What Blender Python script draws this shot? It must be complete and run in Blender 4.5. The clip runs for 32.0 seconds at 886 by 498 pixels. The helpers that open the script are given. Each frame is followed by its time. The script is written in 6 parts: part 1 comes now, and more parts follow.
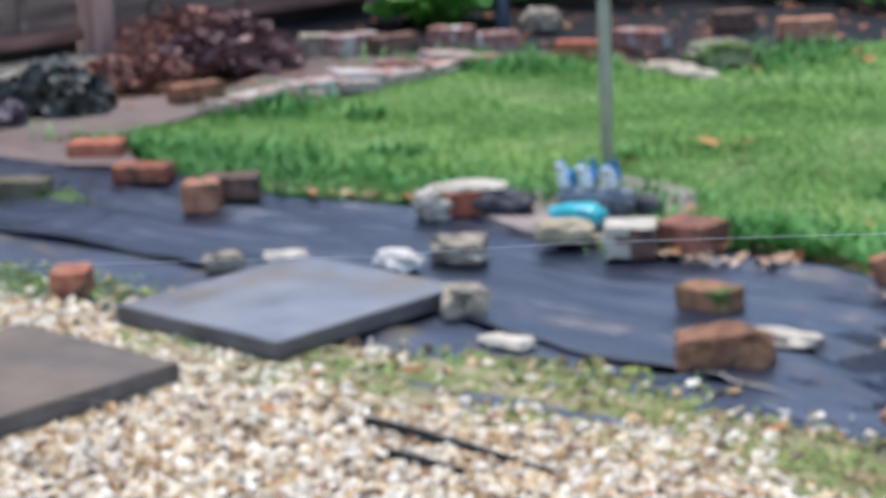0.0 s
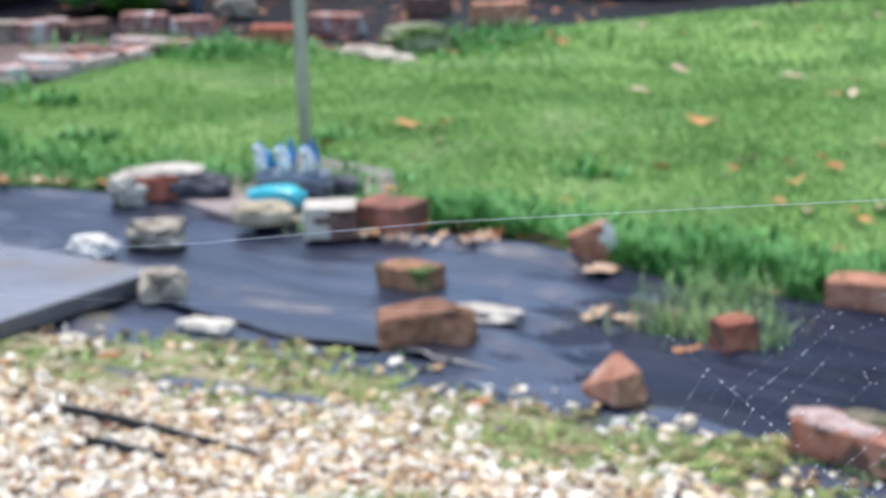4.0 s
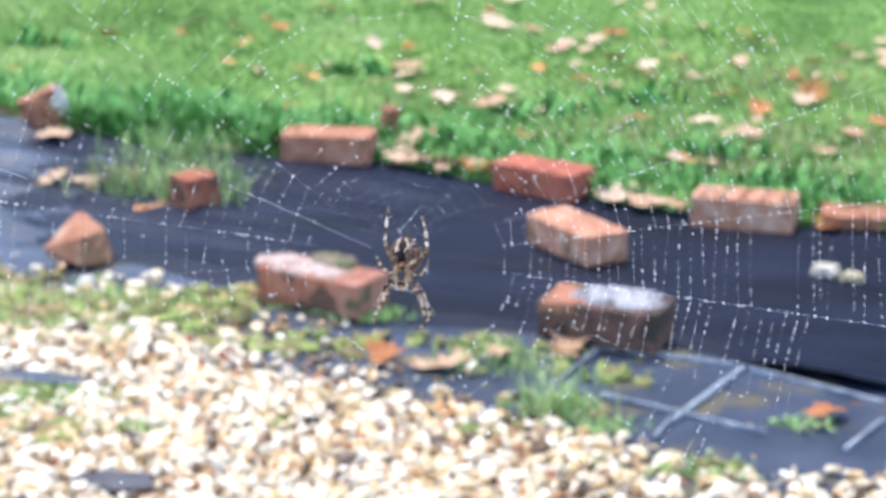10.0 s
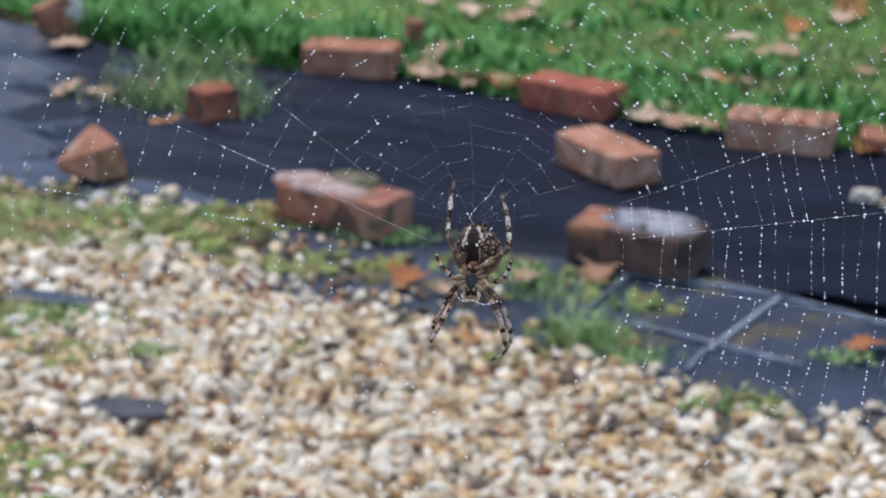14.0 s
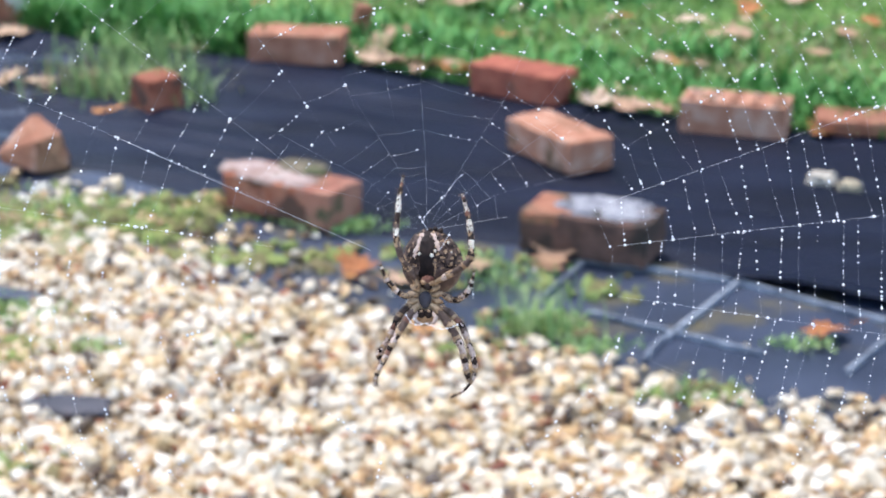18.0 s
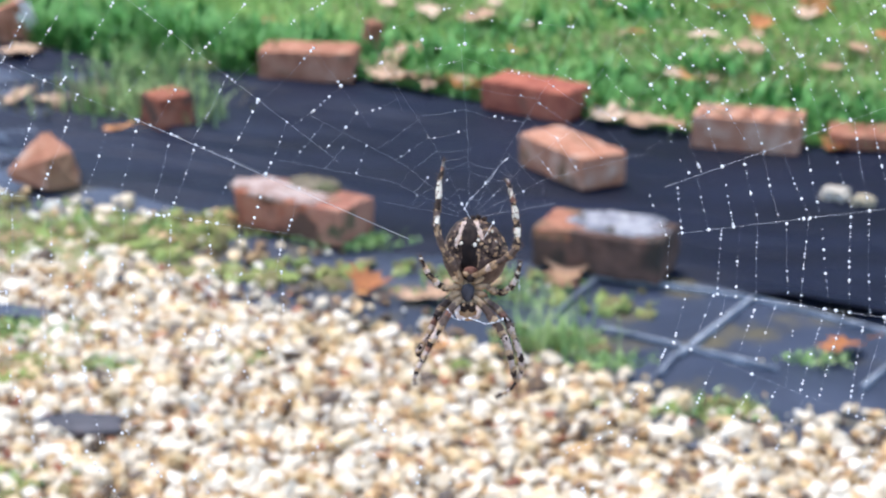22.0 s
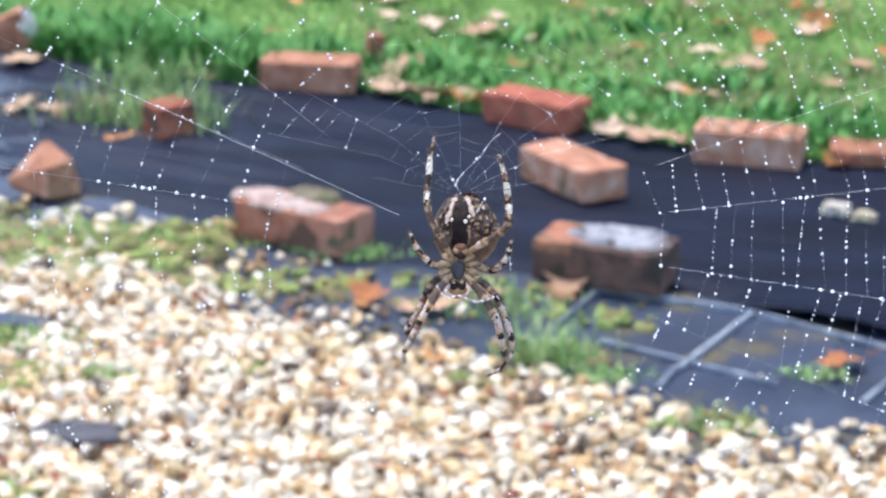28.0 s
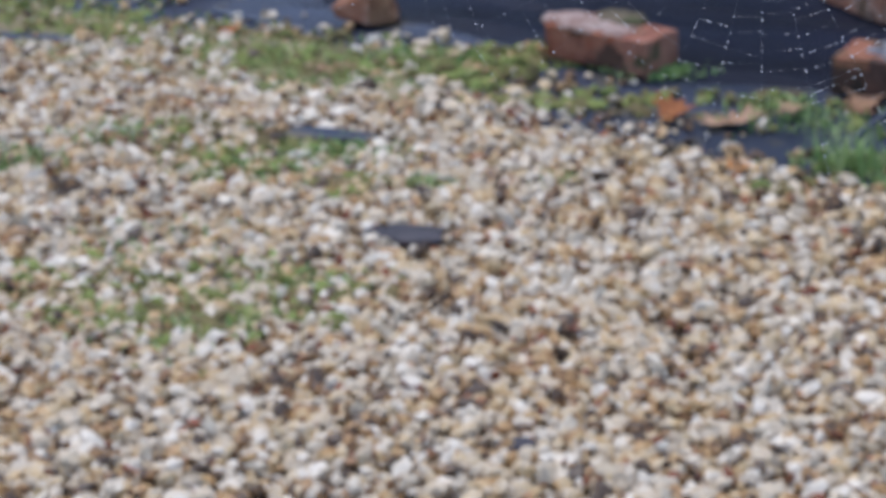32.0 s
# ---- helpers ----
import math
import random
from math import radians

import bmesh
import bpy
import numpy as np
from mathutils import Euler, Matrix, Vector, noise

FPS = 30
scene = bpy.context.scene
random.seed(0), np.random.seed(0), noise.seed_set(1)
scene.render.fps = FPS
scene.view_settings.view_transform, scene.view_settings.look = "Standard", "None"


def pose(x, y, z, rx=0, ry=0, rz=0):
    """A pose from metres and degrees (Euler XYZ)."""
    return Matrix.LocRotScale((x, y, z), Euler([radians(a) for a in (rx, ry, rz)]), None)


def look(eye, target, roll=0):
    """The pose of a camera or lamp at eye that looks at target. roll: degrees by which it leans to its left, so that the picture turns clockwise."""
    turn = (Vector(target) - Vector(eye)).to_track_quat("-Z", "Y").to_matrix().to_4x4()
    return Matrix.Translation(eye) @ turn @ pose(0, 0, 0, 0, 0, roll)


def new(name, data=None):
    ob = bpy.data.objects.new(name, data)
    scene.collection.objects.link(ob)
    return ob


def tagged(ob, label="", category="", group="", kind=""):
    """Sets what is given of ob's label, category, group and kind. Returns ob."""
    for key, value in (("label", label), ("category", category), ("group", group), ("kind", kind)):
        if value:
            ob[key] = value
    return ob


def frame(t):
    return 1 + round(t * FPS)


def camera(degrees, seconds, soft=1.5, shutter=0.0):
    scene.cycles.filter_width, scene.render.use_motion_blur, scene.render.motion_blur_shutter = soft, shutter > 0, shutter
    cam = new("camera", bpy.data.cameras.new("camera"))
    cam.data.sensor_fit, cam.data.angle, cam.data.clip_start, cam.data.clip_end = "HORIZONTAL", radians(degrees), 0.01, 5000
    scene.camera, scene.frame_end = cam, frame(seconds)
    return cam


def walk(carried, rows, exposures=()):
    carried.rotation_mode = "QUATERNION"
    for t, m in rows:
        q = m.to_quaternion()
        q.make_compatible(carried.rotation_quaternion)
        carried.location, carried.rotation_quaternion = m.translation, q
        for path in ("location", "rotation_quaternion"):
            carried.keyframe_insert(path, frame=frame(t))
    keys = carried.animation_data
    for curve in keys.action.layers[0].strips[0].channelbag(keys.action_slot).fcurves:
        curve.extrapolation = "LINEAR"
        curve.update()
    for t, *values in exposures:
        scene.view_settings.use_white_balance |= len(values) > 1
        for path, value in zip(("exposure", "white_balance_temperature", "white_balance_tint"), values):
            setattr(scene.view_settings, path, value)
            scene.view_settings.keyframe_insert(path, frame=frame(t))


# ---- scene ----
cam = camera(23.3, 32.0, soft=1.6)
PATH = [
    (0, (0.257, 0.103, 1.41), (-0.689, 1.803, 0.948), -2.4),
    (0.5, (0.252, 0.094, 1.409), (-0.746, 1.766, 0.95), -2.6),
    (1, (0.249, 0.087, 1.41), (-0.784, 1.737, 0.951), -2.5),
    (1.5, (0.252, 0.086, 1.41), (-0.781, 1.734, 0.945), -2.5),
    (2, (0.268, 0.101, 1.404), (-0.718, 1.774, 0.926), -2.5),
    (2.5, (0.275, 0.109, 1.408), (-0.644, 1.82, 0.932), -2.3),
    (4.5, (0.227, 0.162, 1.347), (-0.386, 2.005, 0.865), -1.2),
    (5, (0.232, 0.152, 1.339), (-0.296, 2.018, 0.853), -0.7),
    (5.5, (0.212, 0.162, 1.33), (-0.218, 2.051, 0.841), -0.6),
    (6, (0.191, 0.161, 1.329), (-0.152, 2.071, 0.847), -0.4),
    (6.5, (0.197, 0.158, 1.322), (-0.084, 2.073, 0.82), -0.2),
    (7, (0.197, 0.163, 1.313), (-0.055, 2.069, 0.762), -0.1),
    (7.5, (0.196, 0.151, 1.308), (-0.037, 2.052, 0.731), 0.1),
    (8, (0.195, 0.142, 1.301), (-0.018, 2.041, 0.708), -0.0),
    (8.5, (0.196, 0.13, 1.299), (-0.012, 2.029, 0.705), -0.0),
    (9, (0.196, 0.119, 1.301), (0.0, 2.018, 0.704), 0.0),
    (9.5, (0.194, 0.125, 1.302), (0.008, 2.022, 0.699), -0.0),
    (10, (0.192, 0.119, 1.306), (0.009, 2.022, 0.718), -0.2),
    (10.5, (0.196, 0.132, 1.309), (0.004, 2.035, 0.724), -0.3),
    (11, (0.193, 0.157, 1.304), (-0.002, 2.058, 0.713), -0.5),
    (11.5, (0.192, 0.181, 1.301), (-0.01, 2.077, 0.697), -0.6),
    (12, (0.19, 0.201, 1.299), (-0.019, 2.09, 0.678), -0.6),
    (12.5, (0.194, 0.224, 1.301), (-0.014, 2.113, 0.677), -0.5),
    (13, (0.19, 0.229, 1.294), (0.003, 2.119, 0.667), -0.1),
    (13.5, (0.18, 0.249, 1.287), (-0.033, 2.13, 0.643), -0.0),
    (14, (0.167, 0.259, 1.277), (-0.031, 2.135, 0.611), 0.4),
    (14.5, (0.164, 0.284, 1.266), (-0.028, 2.155, 0.587), 0.5),
    (16.5, (0.161, 0.312, 1.26), (-0.009, 2.188, 0.588), 0.4),
    (17, (0.164, 0.322, 1.261), (0.004, 2.2, 0.593), 0.5),
    (17.5, (0.164, 0.328, 1.256), (0.012, 2.205, 0.583), 0.4),
    (18, (0.16, 0.331, 1.255), (0.008, 2.206, 0.578), 0.2),
    (18.5, (0.159, 0.329, 1.256), (0.006, 2.204, 0.577), 0.0),
    (19, (0.157, 0.327, 1.256), (0.0, 2.201, 0.574), 0.0),
    (19.5, (0.158, 0.326, 1.254), (0.001, 2.2, 0.573), 0.0),
    (20, (0.157, 0.331, 1.252), (0.001, 2.206, 0.576), 0.2),
    (20.5, (0.158, 0.334, 1.254), (0.002, 2.211, 0.58), 0.3),
    (21, (0.156, 0.333, 1.252), (0.001, 2.212, 0.584), 0.2),
    (21.5, (0.157, 0.34, 1.248), (0.0, 2.22, 0.585), 0.0),
    (22, (0.155, 0.344, 1.246), (-0.007, 2.225, 0.585), -0.1),
    (22.5, (0.158, 0.349, 1.246), (-0.003, 2.231, 0.589), 0.1),
    (23, (0.157, 0.348, 1.245), (-0.001, 2.229, 0.585), 0.2),
    (23.5, (0.156, 0.345, 1.244), (0.002, 2.226, 0.583), 0.5),
    (24, (0.157, 0.346, 1.244), (0.003, 2.227, 0.583), 0.5),
    (24.5, (0.158, 0.347, 1.242), (0.006, 2.229, 0.581), 0.6),
    (25, (0.158, 0.345, 1.245), (0.009, 2.228, 0.587), 0.5),
    (25.5, (0.158, 0.346, 1.244), (0.004, 2.232, 0.597), 0.4),
    (27.5, (0.158, 0.339, 1.246), (-0.002, 2.225, 0.6), 0.4),
    (28, (0.156, 0.347, 1.24), (-0.007, 2.232, 0.592), 0.4),
    (28.5, (0.164, 0.345, 1.241), (-0.004, 2.229, 0.591), 0.3),
    (29, (0.156, 0.345, 1.244), (-0.009, 2.228, 0.59), 0.5),
    (29.5, (0.154, 0.342, 1.238), (-0.01, 2.223, 0.58), 0.4),
    (30, (0.173, 0.307, 1.244), (0.006, 2.187, 0.582), 0.3),
    (30.5, (0.18, 0.247, 1.259), (-0.015, 2.123, 0.592), 0.4),
    (31, (0.18, 0.194, 1.274), (-0.116, 2.046, 0.58), -0.8),
    (31.5, (0.173, 0.162, 1.26), (-0.228, 1.971, 0.508), -2.1),
    (32, (0.169, 0.133, 1.262), (-0.261, 1.926, 0.486), -2.8),
]
walk(cam, [(t, look(eye, target, roll)) for t, eye, target, roll in PATH],
     exposures=[(0, 1.45, 6500, 10), (2.5, 1.55, 6500, 10), (4.5, 1.7, 6500, 10), (5, 1.7, 6500, 10), (6, 1.45, 6500, 10), (7, 1.95, 6500, 10), (9, 2.02, 6500, 10), (11, 2.1, 6500, 10), (12, 1.7, 6500, 10), (13, 1.8, 6500, 10), (14, 1.02, 6500, 10), (16.5, 1.7, 6500, 10), (20, 1.72, 6500, 10), (23, 1.72, 6500, 10), (25.5, 1.78, 6500, 10), (28, 1.87, 6500, 10), (29, 1.83, 6500, 10), (30, 1.45, 6500, 10), (31, 1.0, 6500, 10), (32, 0.66, 6250, 14)])
cam.data.dof.use_dof, cam.data.dof.focus_distance, cam.data.dof.aperture_fstop = True, 0.33, 64.0

# ---- daylight: bright overcast ----
world = bpy.data.worlds.new("world")
scene.world = world
world.use_nodes = True
wn = world.node_tree
sky = wn.nodes.new("ShaderNodeTexSky")
sky.sky_type, sky.sun_disc = "NISHITA", False
sky.sun_elevation, sky.sun_rotation = radians(70), radians(-42)
wn.links.new(sky.outputs[0], wn.nodes["Background"].inputs[0])
wn.nodes["Background"].inputs[1].default_value = 0.12
sun = new("sun", bpy.data.lights.new("sun", "SUN"))
sun.data.energy, sun.data.angle, sun.data.color = 1.3, radians(20), (1.0, 0.95, 0.88)
sun.matrix_world = look((-1.6, 3.2, 6.0), (-0.5, 2.0, 0.0))

# ---- materials ----
def material(name, stops, scale=20.0, rough=0.7, bump=0.3, spread=0.25, fine=None, metal=0.0, spec=0.4, island=0.0, grime=None, stretch=(1, 1, 1), coat=0.0):
    """A procedural surface: a colour ramp over noise at two scales, each object or island shifted along it."""
    m = bpy.data.materials.new(name)
    m.use_nodes = True
    n, l = m.node_tree.nodes, m.node_tree.links
    b = n["Principled BSDF"]
    b.inputs["Roughness"].default_value, b.inputs["Metallic"].default_value = rough, metal
    b.inputs["Specular IOR Level"].default_value = spec
    b.inputs["Coat Weight"].default_value = coat
    geo = n.new("ShaderNodeTexCoord")
    mapping = n.new("ShaderNodeMapping")
    mapping.inputs["Scale"].default_value = stretch
    l.new(geo.outputs["Object"], mapping.inputs[0])
    big, small = n.new("ShaderNodeTexNoise"), n.new("ShaderNodeTexNoise")
    big.inputs["Scale"].default_value, big.inputs["Detail"].default_value = scale, 6
    small.inputs["Scale"].default_value, small.inputs["Detail"].default_value = fine or scale * 9, 4
    l.new(mapping.outputs[0], big.inputs[0]), l.new(mapping.outputs[0], small.inputs[0])
    add = n.new("ShaderNodeMath")
    add.operation = "MULTIPLY_ADD"
    add.inputs[1].default_value = 0.35
    l.new(small.outputs[0], add.inputs[0]), l.new(big.outputs[0], add.inputs[2])
    rnd = n.new("ShaderNodeObjectInfo") if not island else n.new("ShaderNodeNewGeometry")
    shift = n.new("ShaderNodeMath")
    shift.operation = "MULTIPLY_ADD"
    shift.inputs[1].default_value, = (island or spread,)
    l.new(rnd.outputs["Random Per Island" if island else "Random"], shift.inputs[0]), l.new(add.outputs[0], shift.inputs[2])
    take = n.new("ShaderNodeMath")
    take.operation = "SUBTRACT"
    take.inputs[1].default_value = 0.175 + (island or spread) / 2
    l.new(shift.outputs[0], take.inputs[0])
    ramp = n.new("ShaderNodeValToRGB")
    el = ramp.color_ramp.elements
    while len(el) > 1:
        el.remove(el[-1])
    el[0].position, el[0].color = stops[0][0], (*stops[0][1], 1)
    for p, c in stops[1:]:
        el.new(p).color = (*c, 1)
    l.new(take.outputs[0], ramp.inputs[0])
    colour = ramp.outputs[0]
    if grime:
        patch, cut, mix = n.new("ShaderNodeTexNoise"), n.new("ShaderNodeMapRange"), n.new("ShaderNodeMix")
        patch.inputs["Scale"].default_value, patch.inputs["Detail"].default_value = grime[1], 5
        cut.inputs["From Min"].default_value, cut.inputs["From Max"].default_value = grime[2], grime[2] + 0.1
        mix.data_type = "RGBA"
        where = n.new("ShaderNodeVectorMath")
        where.operation = "ADD"
        l.new(geo.outputs["Object"], where.inputs[0])
        info = n.new("ShaderNodeObjectInfo")
        far = n.new("ShaderNodeVectorMath")
        far.operation = "SCALE"
        far.inputs[0].default_value = (17, 31, 11)
        l.new(info.outputs["Random"], far.inputs["Scale"]), l.new(far.outputs[0], where.inputs[1])
        l.new(where.outputs[0], patch.inputs[0]), l.new(patch.outputs[0], cut.inputs[0]), l.new(cut.outputs[0], mix.inputs["Factor"])
        l.new(colour, mix.inputs["A"])
        mix.inputs["B"].default_value = (*grime[0], 1)
        colour = mix.outputs["Result"]
    l.new(colour, b.inputs["Base Color"])
    if bump:
        bp = n.new("ShaderNodeBump")
        bp.inputs["Strength"].default_value, bp.inputs["Distance"].default_value = bump, 0.01
        l.new(add.outputs[0], bp.inputs["Height"]), l.new(bp.outputs[0], b.inputs["Normal"])
    return m


MOSS = (0.05, 0.09, 0.015)
red_brick = material("red_brick", [(0.28, (0.17, 0.05, 0.03)), (0.5, (0.34, 0.11, 0.06)), (0.7, (0.44, 0.19, 0.12))], 24, 0.9, 0.8, grime=((0.12, 0.065, 0.045), 17, 0.52))
bright_brick = material("bright_brick", [(0.28, (0.26, 0.07, 0.045)), (0.5, (0.39, 0.115, 0.068)), (0.65, (0.43, 0.15, 0.09)), (0.76, (0.47, 0.23, 0.15))], 22, 0.9, 0.8, grime=((0.21, 0.095, 0.06), 13, 0.58))
orange_brick = material("orange_brick", [(0.28, (0.25, 0.095, 0.055)), (0.5, (0.40, 0.175, 0.105)), (0.62, (0.45, 0.225, 0.145)), (0.75, (0.54, 0.35, 0.26))], 22, 0.9, 0.8, grime=((0.17, 0.105, 0.06), 14, 0.56))
umber_brick = material("umber_brick", [(0.3, (0.10, 0.045, 0.025)), (0.5, (0.22, 0.10, 0.055)), (0.7, (0.33, 0.18, 0.10))], 20, 0.9, 0.9, grime=((0.10, 0.055, 0.03), 16, 0.55))
brown_brick = material("brown_brick", [(0.3, (0.075, 0.045, 0.036)), (0.55, (0.15, 0.082, 0.062)), (0.75, (0.25, 0.155, 0.12))], 24, 0.9, 0.8, grime=((0.045, 0.035, 0.028), 12, 0.55))
mossy_brick = material("mossy_brick", [(0.3, (0.16, 0.08, 0.045)), (0.55, (0.32, 0.15, 0.08)), (0.75, (0.40, 0.22, 0.13))], 18, 0.9, 0.6, grime=(MOSS, 12, 0.52))
mortared_brick = material("mortared_brick", [(0.3, (0.24, 0.09, 0.065)), (0.5, (0.34, 0.20, 0.17)), (0.7, (0.46, 0.40, 0.37))], 20, 0.9, 0.6, grime=((0.50, 0.47, 0.45), 11, 0.53))
dull_brick = material("dull_red_brick", [(0.3, (0.15, 0.06, 0.04)), (0.5, (0.28, 0.105, 0.07)), (0.7, (0.40, 0.19, 0.13))], 16, 0.9, 0.7, grime=((0.10, 0.095, 0.05), 14, 0.56))
half_mortared = material("half_mortared_brick", [(0.3, (0.36, 0.15, 0.10)), (0.6, (0.48, 0.24, 0.17)), (0.75, (0.54, 0.34, 0.27))], 16, 0.9, 0.5, grime=((0.56, 0.51, 0.48), 10, 0.50))
grey_crust = material("grey_mortar", [(0.3, (0.12, 0.12, 0.14)), (0.5, (0.24, 0.24, 0.27)), (0.7, (0.42, 0.41, 0.43))], 50, 0.95, 0.9, grime=((0.07, 0.06, 0.05), 30, 0.60))
lime = material("lime_mortar", [(0.3, (0.26, 0.15, 0.12)), (0.5, (0.41, 0.29, 0.25)), (0.7, (0.56, 0.46, 0.42))], 45, 0.95, 0.9, grime=((0.16, 0.11, 0.07), 45, 0.58))
grey_stone = material("grey_stone", [(0.3, (0.19, 0.155, 0.115)), (0.5, (0.35, 0.29, 0.22)), (0.7, (0.50, 0.435, 0.345))], 18, 0.85, 0.6, grime=((0.12, 0.11, 0.09), 20, 0.58))
pale_stone = material("pale_stone", [(0.3, (0.36, 0.315, 0.255)), (0.7, (0.60, 0.535, 0.445))], 20, 0.8, 0.5)
white_stone = material("white_rubble", [(0.3, (0.40, 0.36, 0.31)), (0.5, (0.62, 0.58, 0.52)), (0.7, (0.75, 0.71, 0.65))], 24, 0.85, 0.8, grime=((0.24, 0.18, 0.12), 30, 0.60))
sand_stone = material("sand_stone", [(0.3, (0.38, 0.31, 0.20)), (0.7, (0.58, 0.50, 0.36))], 30, 0.85, 0.5)
dark_stone = material("dark_stone", [(0.3, (0.02, 0.02, 0.03)), (0.7, (0.09, 0.085, 0.10))], 25, 0.6, 0.7)
moss_stone = material("moss_stone", [(0.3, (0.12, 0.13, 0.07)), (0.7, (0.33, 0.32, 0.22))], 14, 0.9, 0.6, grime=(MOSS, 10, 0.48))
umber_path = material("earthy_brick", [(0.3, (0.20, 0.085, 0.05)), (0.5, (0.34, 0.155, 0.085)), (0.7, (0.46, 0.27, 0.17))], 16, 0.9, 0.7, grime=((0.10, 0.065, 0.04), 14, 0.55))
grey_mossy = material("grey_mossy_brick", [(0.3, (0.10, 0.085, 0.055)), (0.7, (0.22, 0.18, 0.125))], 14, 0.9, 0.5, grime=(MOSS, 10, 0.56))
concrete = material("concrete", [(0.3, (0.115, 0.078, 0.068)), (0.55, (0.19, 0.132, 0.117)), (0.75, (0.27, 0.20, 0.18))], 2.2, 0.55, 0.15, fine=90, grime=((0.15, 0.12, 0.10), 1.6, 0.55))
pale_concrete = material("pale_concrete", [(0.3, (0.17, 0.13, 0.115)), (0.55, (0.27, 0.22, 0.20)), (0.75, (0.36, 0.30, 0.28))], 6, 0.7, 0.3, fine=90)
brown_paver = material("damp_brown_paving", [(0.3, (0.085, 0.06, 0.04)), (0.55, (0.145, 0.105, 0.07)), (0.75, (0.19, 0.14, 0.10))], 4, 0.55, 0.12, fine=220, spec=0.35, grime=((0.075, 0.06, 0.05), 2.0, 0.56))
paver = material("wet_paving", [(0.3, (0.095, 0.09, 0.095)), (0.55, (0.16, 0.152, 0.155)), (0.75, (0.21, 0.195, 0.19))], 4, 0.27, 0.10, fine=220, spec=0.8, grime=((0.16, 0.115, 0.07), 2.4, 0.56))
# slab sides: wet and side shade both put into a darker colour
slab_side = material("shaded_wet_slab_side", [(0.3, (0.045, 0.041, 0.042)), (0.7, (0.125, 0.115, 0.115))], 9, 0.6, 0.5)
soil = material("soil", [(0.3, (0.045, 0.028, 0.020)), (0.5, (0.11, 0.062, 0.042)), (0.7, (0.19, 0.115, 0.075))], 9, 0.95, 0.8)
grit = material("grit", [(0.3, (0.23, 0.16, 0.095)), (0.5, (0.36, 0.265, 0.17)), (0.7, (0.48, 0.385, 0.275))], 60, 0.85, 0.8, fine=300)
turf = material("turf", [(0.3, (0.10, 0.20, 0.045)), (0.5, (0.17, 0.30, 0.07)), (0.7, (0.26, 0.38, 0.11))], 2.2, 0.9, 0.5, fine=140)
membrane_mat = material("woven_membrane", [(0.3, (0.0035, 0.006, 0.017)), (0.5, (0.007, 0.0115, 0.031)), (0.62, (0.012, 0.019, 0.043)), (0.75, (0.022, 0.031, 0.062))], 2.2, 0.32, 0.2, fine=420, spec=0.66, stretch=(0.45, 3.0, 3.0))
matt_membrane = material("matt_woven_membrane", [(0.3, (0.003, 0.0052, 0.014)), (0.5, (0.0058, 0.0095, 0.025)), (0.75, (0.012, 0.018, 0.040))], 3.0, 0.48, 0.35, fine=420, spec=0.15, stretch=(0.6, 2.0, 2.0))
bed_cover = material("dusty_membrane", [(0.3, (0.005, 0.006, 0.010)), (0.55, (0.010, 0.011, 0.016)), (0.75, (0.03, 0.028, 0.028))], 5, 0.65, 0.4, fine=60, spec=0.15, grime=((0.06, 0.036, 0.024), 3.5, 0.60))
old_membrane_mat = material("old_membrane", [(0.3, (0.019, 0.029, 0.057)), (0.55, (0.042, 0.056, 0.097)), (0.75, (0.09, 0.104, 0.147))], 5.0, 0.45, 0.3, fine=400, spec=0.5, grime=((0.10, 0.085, 0.05), 7, 0.55))
white_line = material("faded_white_stripe", [(0.3, (0.11, 0.13, 0.17)), (0.7, (0.34, 0.37, 0.42))], 30, 0.6, 0.2)
pebble_mat = material("pebble", [(0.0, (0.10, 0.07, 0.05)), (0.07, (0.26, 0.145, 0.07)), (0.19, (0.48, 0.285, 0.12)), (0.31, (0.58, 0.42, 0.22)), (0.44, (0.63, 0.50, 0.31)), (0.55, (0.54, 0.44, 0.325)), (0.66, (0.69, 0.58, 0.41)), (0.78, (0.44, 0.38, 0.30)), (0.86, (0.71, 0.61, 0.46)), (1.0, (0.80, 0.73, 0.61))], 60, 0.42, 0.15, island=1.15, spec=0.45)
moss_mat = material("moss", [(0.0, (0.13, 0.10, 0.06)), (0.3, (0.21, 0.175, 0.085)), (0.55, (0.225, 0.24, 0.088)), (0.8, (0.25, 0.32, 0.10)), (1.0, (0.41, 0.36, 0.22))], 7, 0.95, 0, fine=40, island=0.6, spec=0.1)
grass_mat = material("grass", [(0.22, (0.09, 0.19, 0.045)), (0.42, (0.175, 0.32, 0.08)), (0.58, (0.26, 0.42, 0.13)), (0.78, (0.45, 0.49, 0.24))], 1.9, 0.6, 0, fine=13, island=0.22, spec=0.2)
edge_grass_mat = material("lush_grass", [(0.0, (0.035, 0.12, 0.03)), (0.4, (0.075, 0.23, 0.052)), (0.7, (0.135, 0.34, 0.088)), (1.0, (0.26, 0.44, 0.15))], 5, 0.55, 0, fine=20, island=0.45, spec=0.25)
weed_mat = material("weed", [(0.0, (0.15, 0.25, 0.08)), (0.5, (0.27, 0.43, 0.14)), (1.0, (0.48, 0.54, 0.27))], 6, 0.7, 0, island=0.8)
dry_grass = material("dry_grass", [(0.3, (0.22, 0.19, 0.09)), (0.7, (0.40, 0.34, 0.18))], 8, 0.8, 0, island=0.5)
leaf_tan = material("dry_leaf_tan", [(0.3, (0.36, 0.20, 0.115)), (0.5, (0.50, 0.33, 0.215)), (0.7, (0.63, 0.48, 0.35))], 25, 0.7, 0.3, spread=0.35)
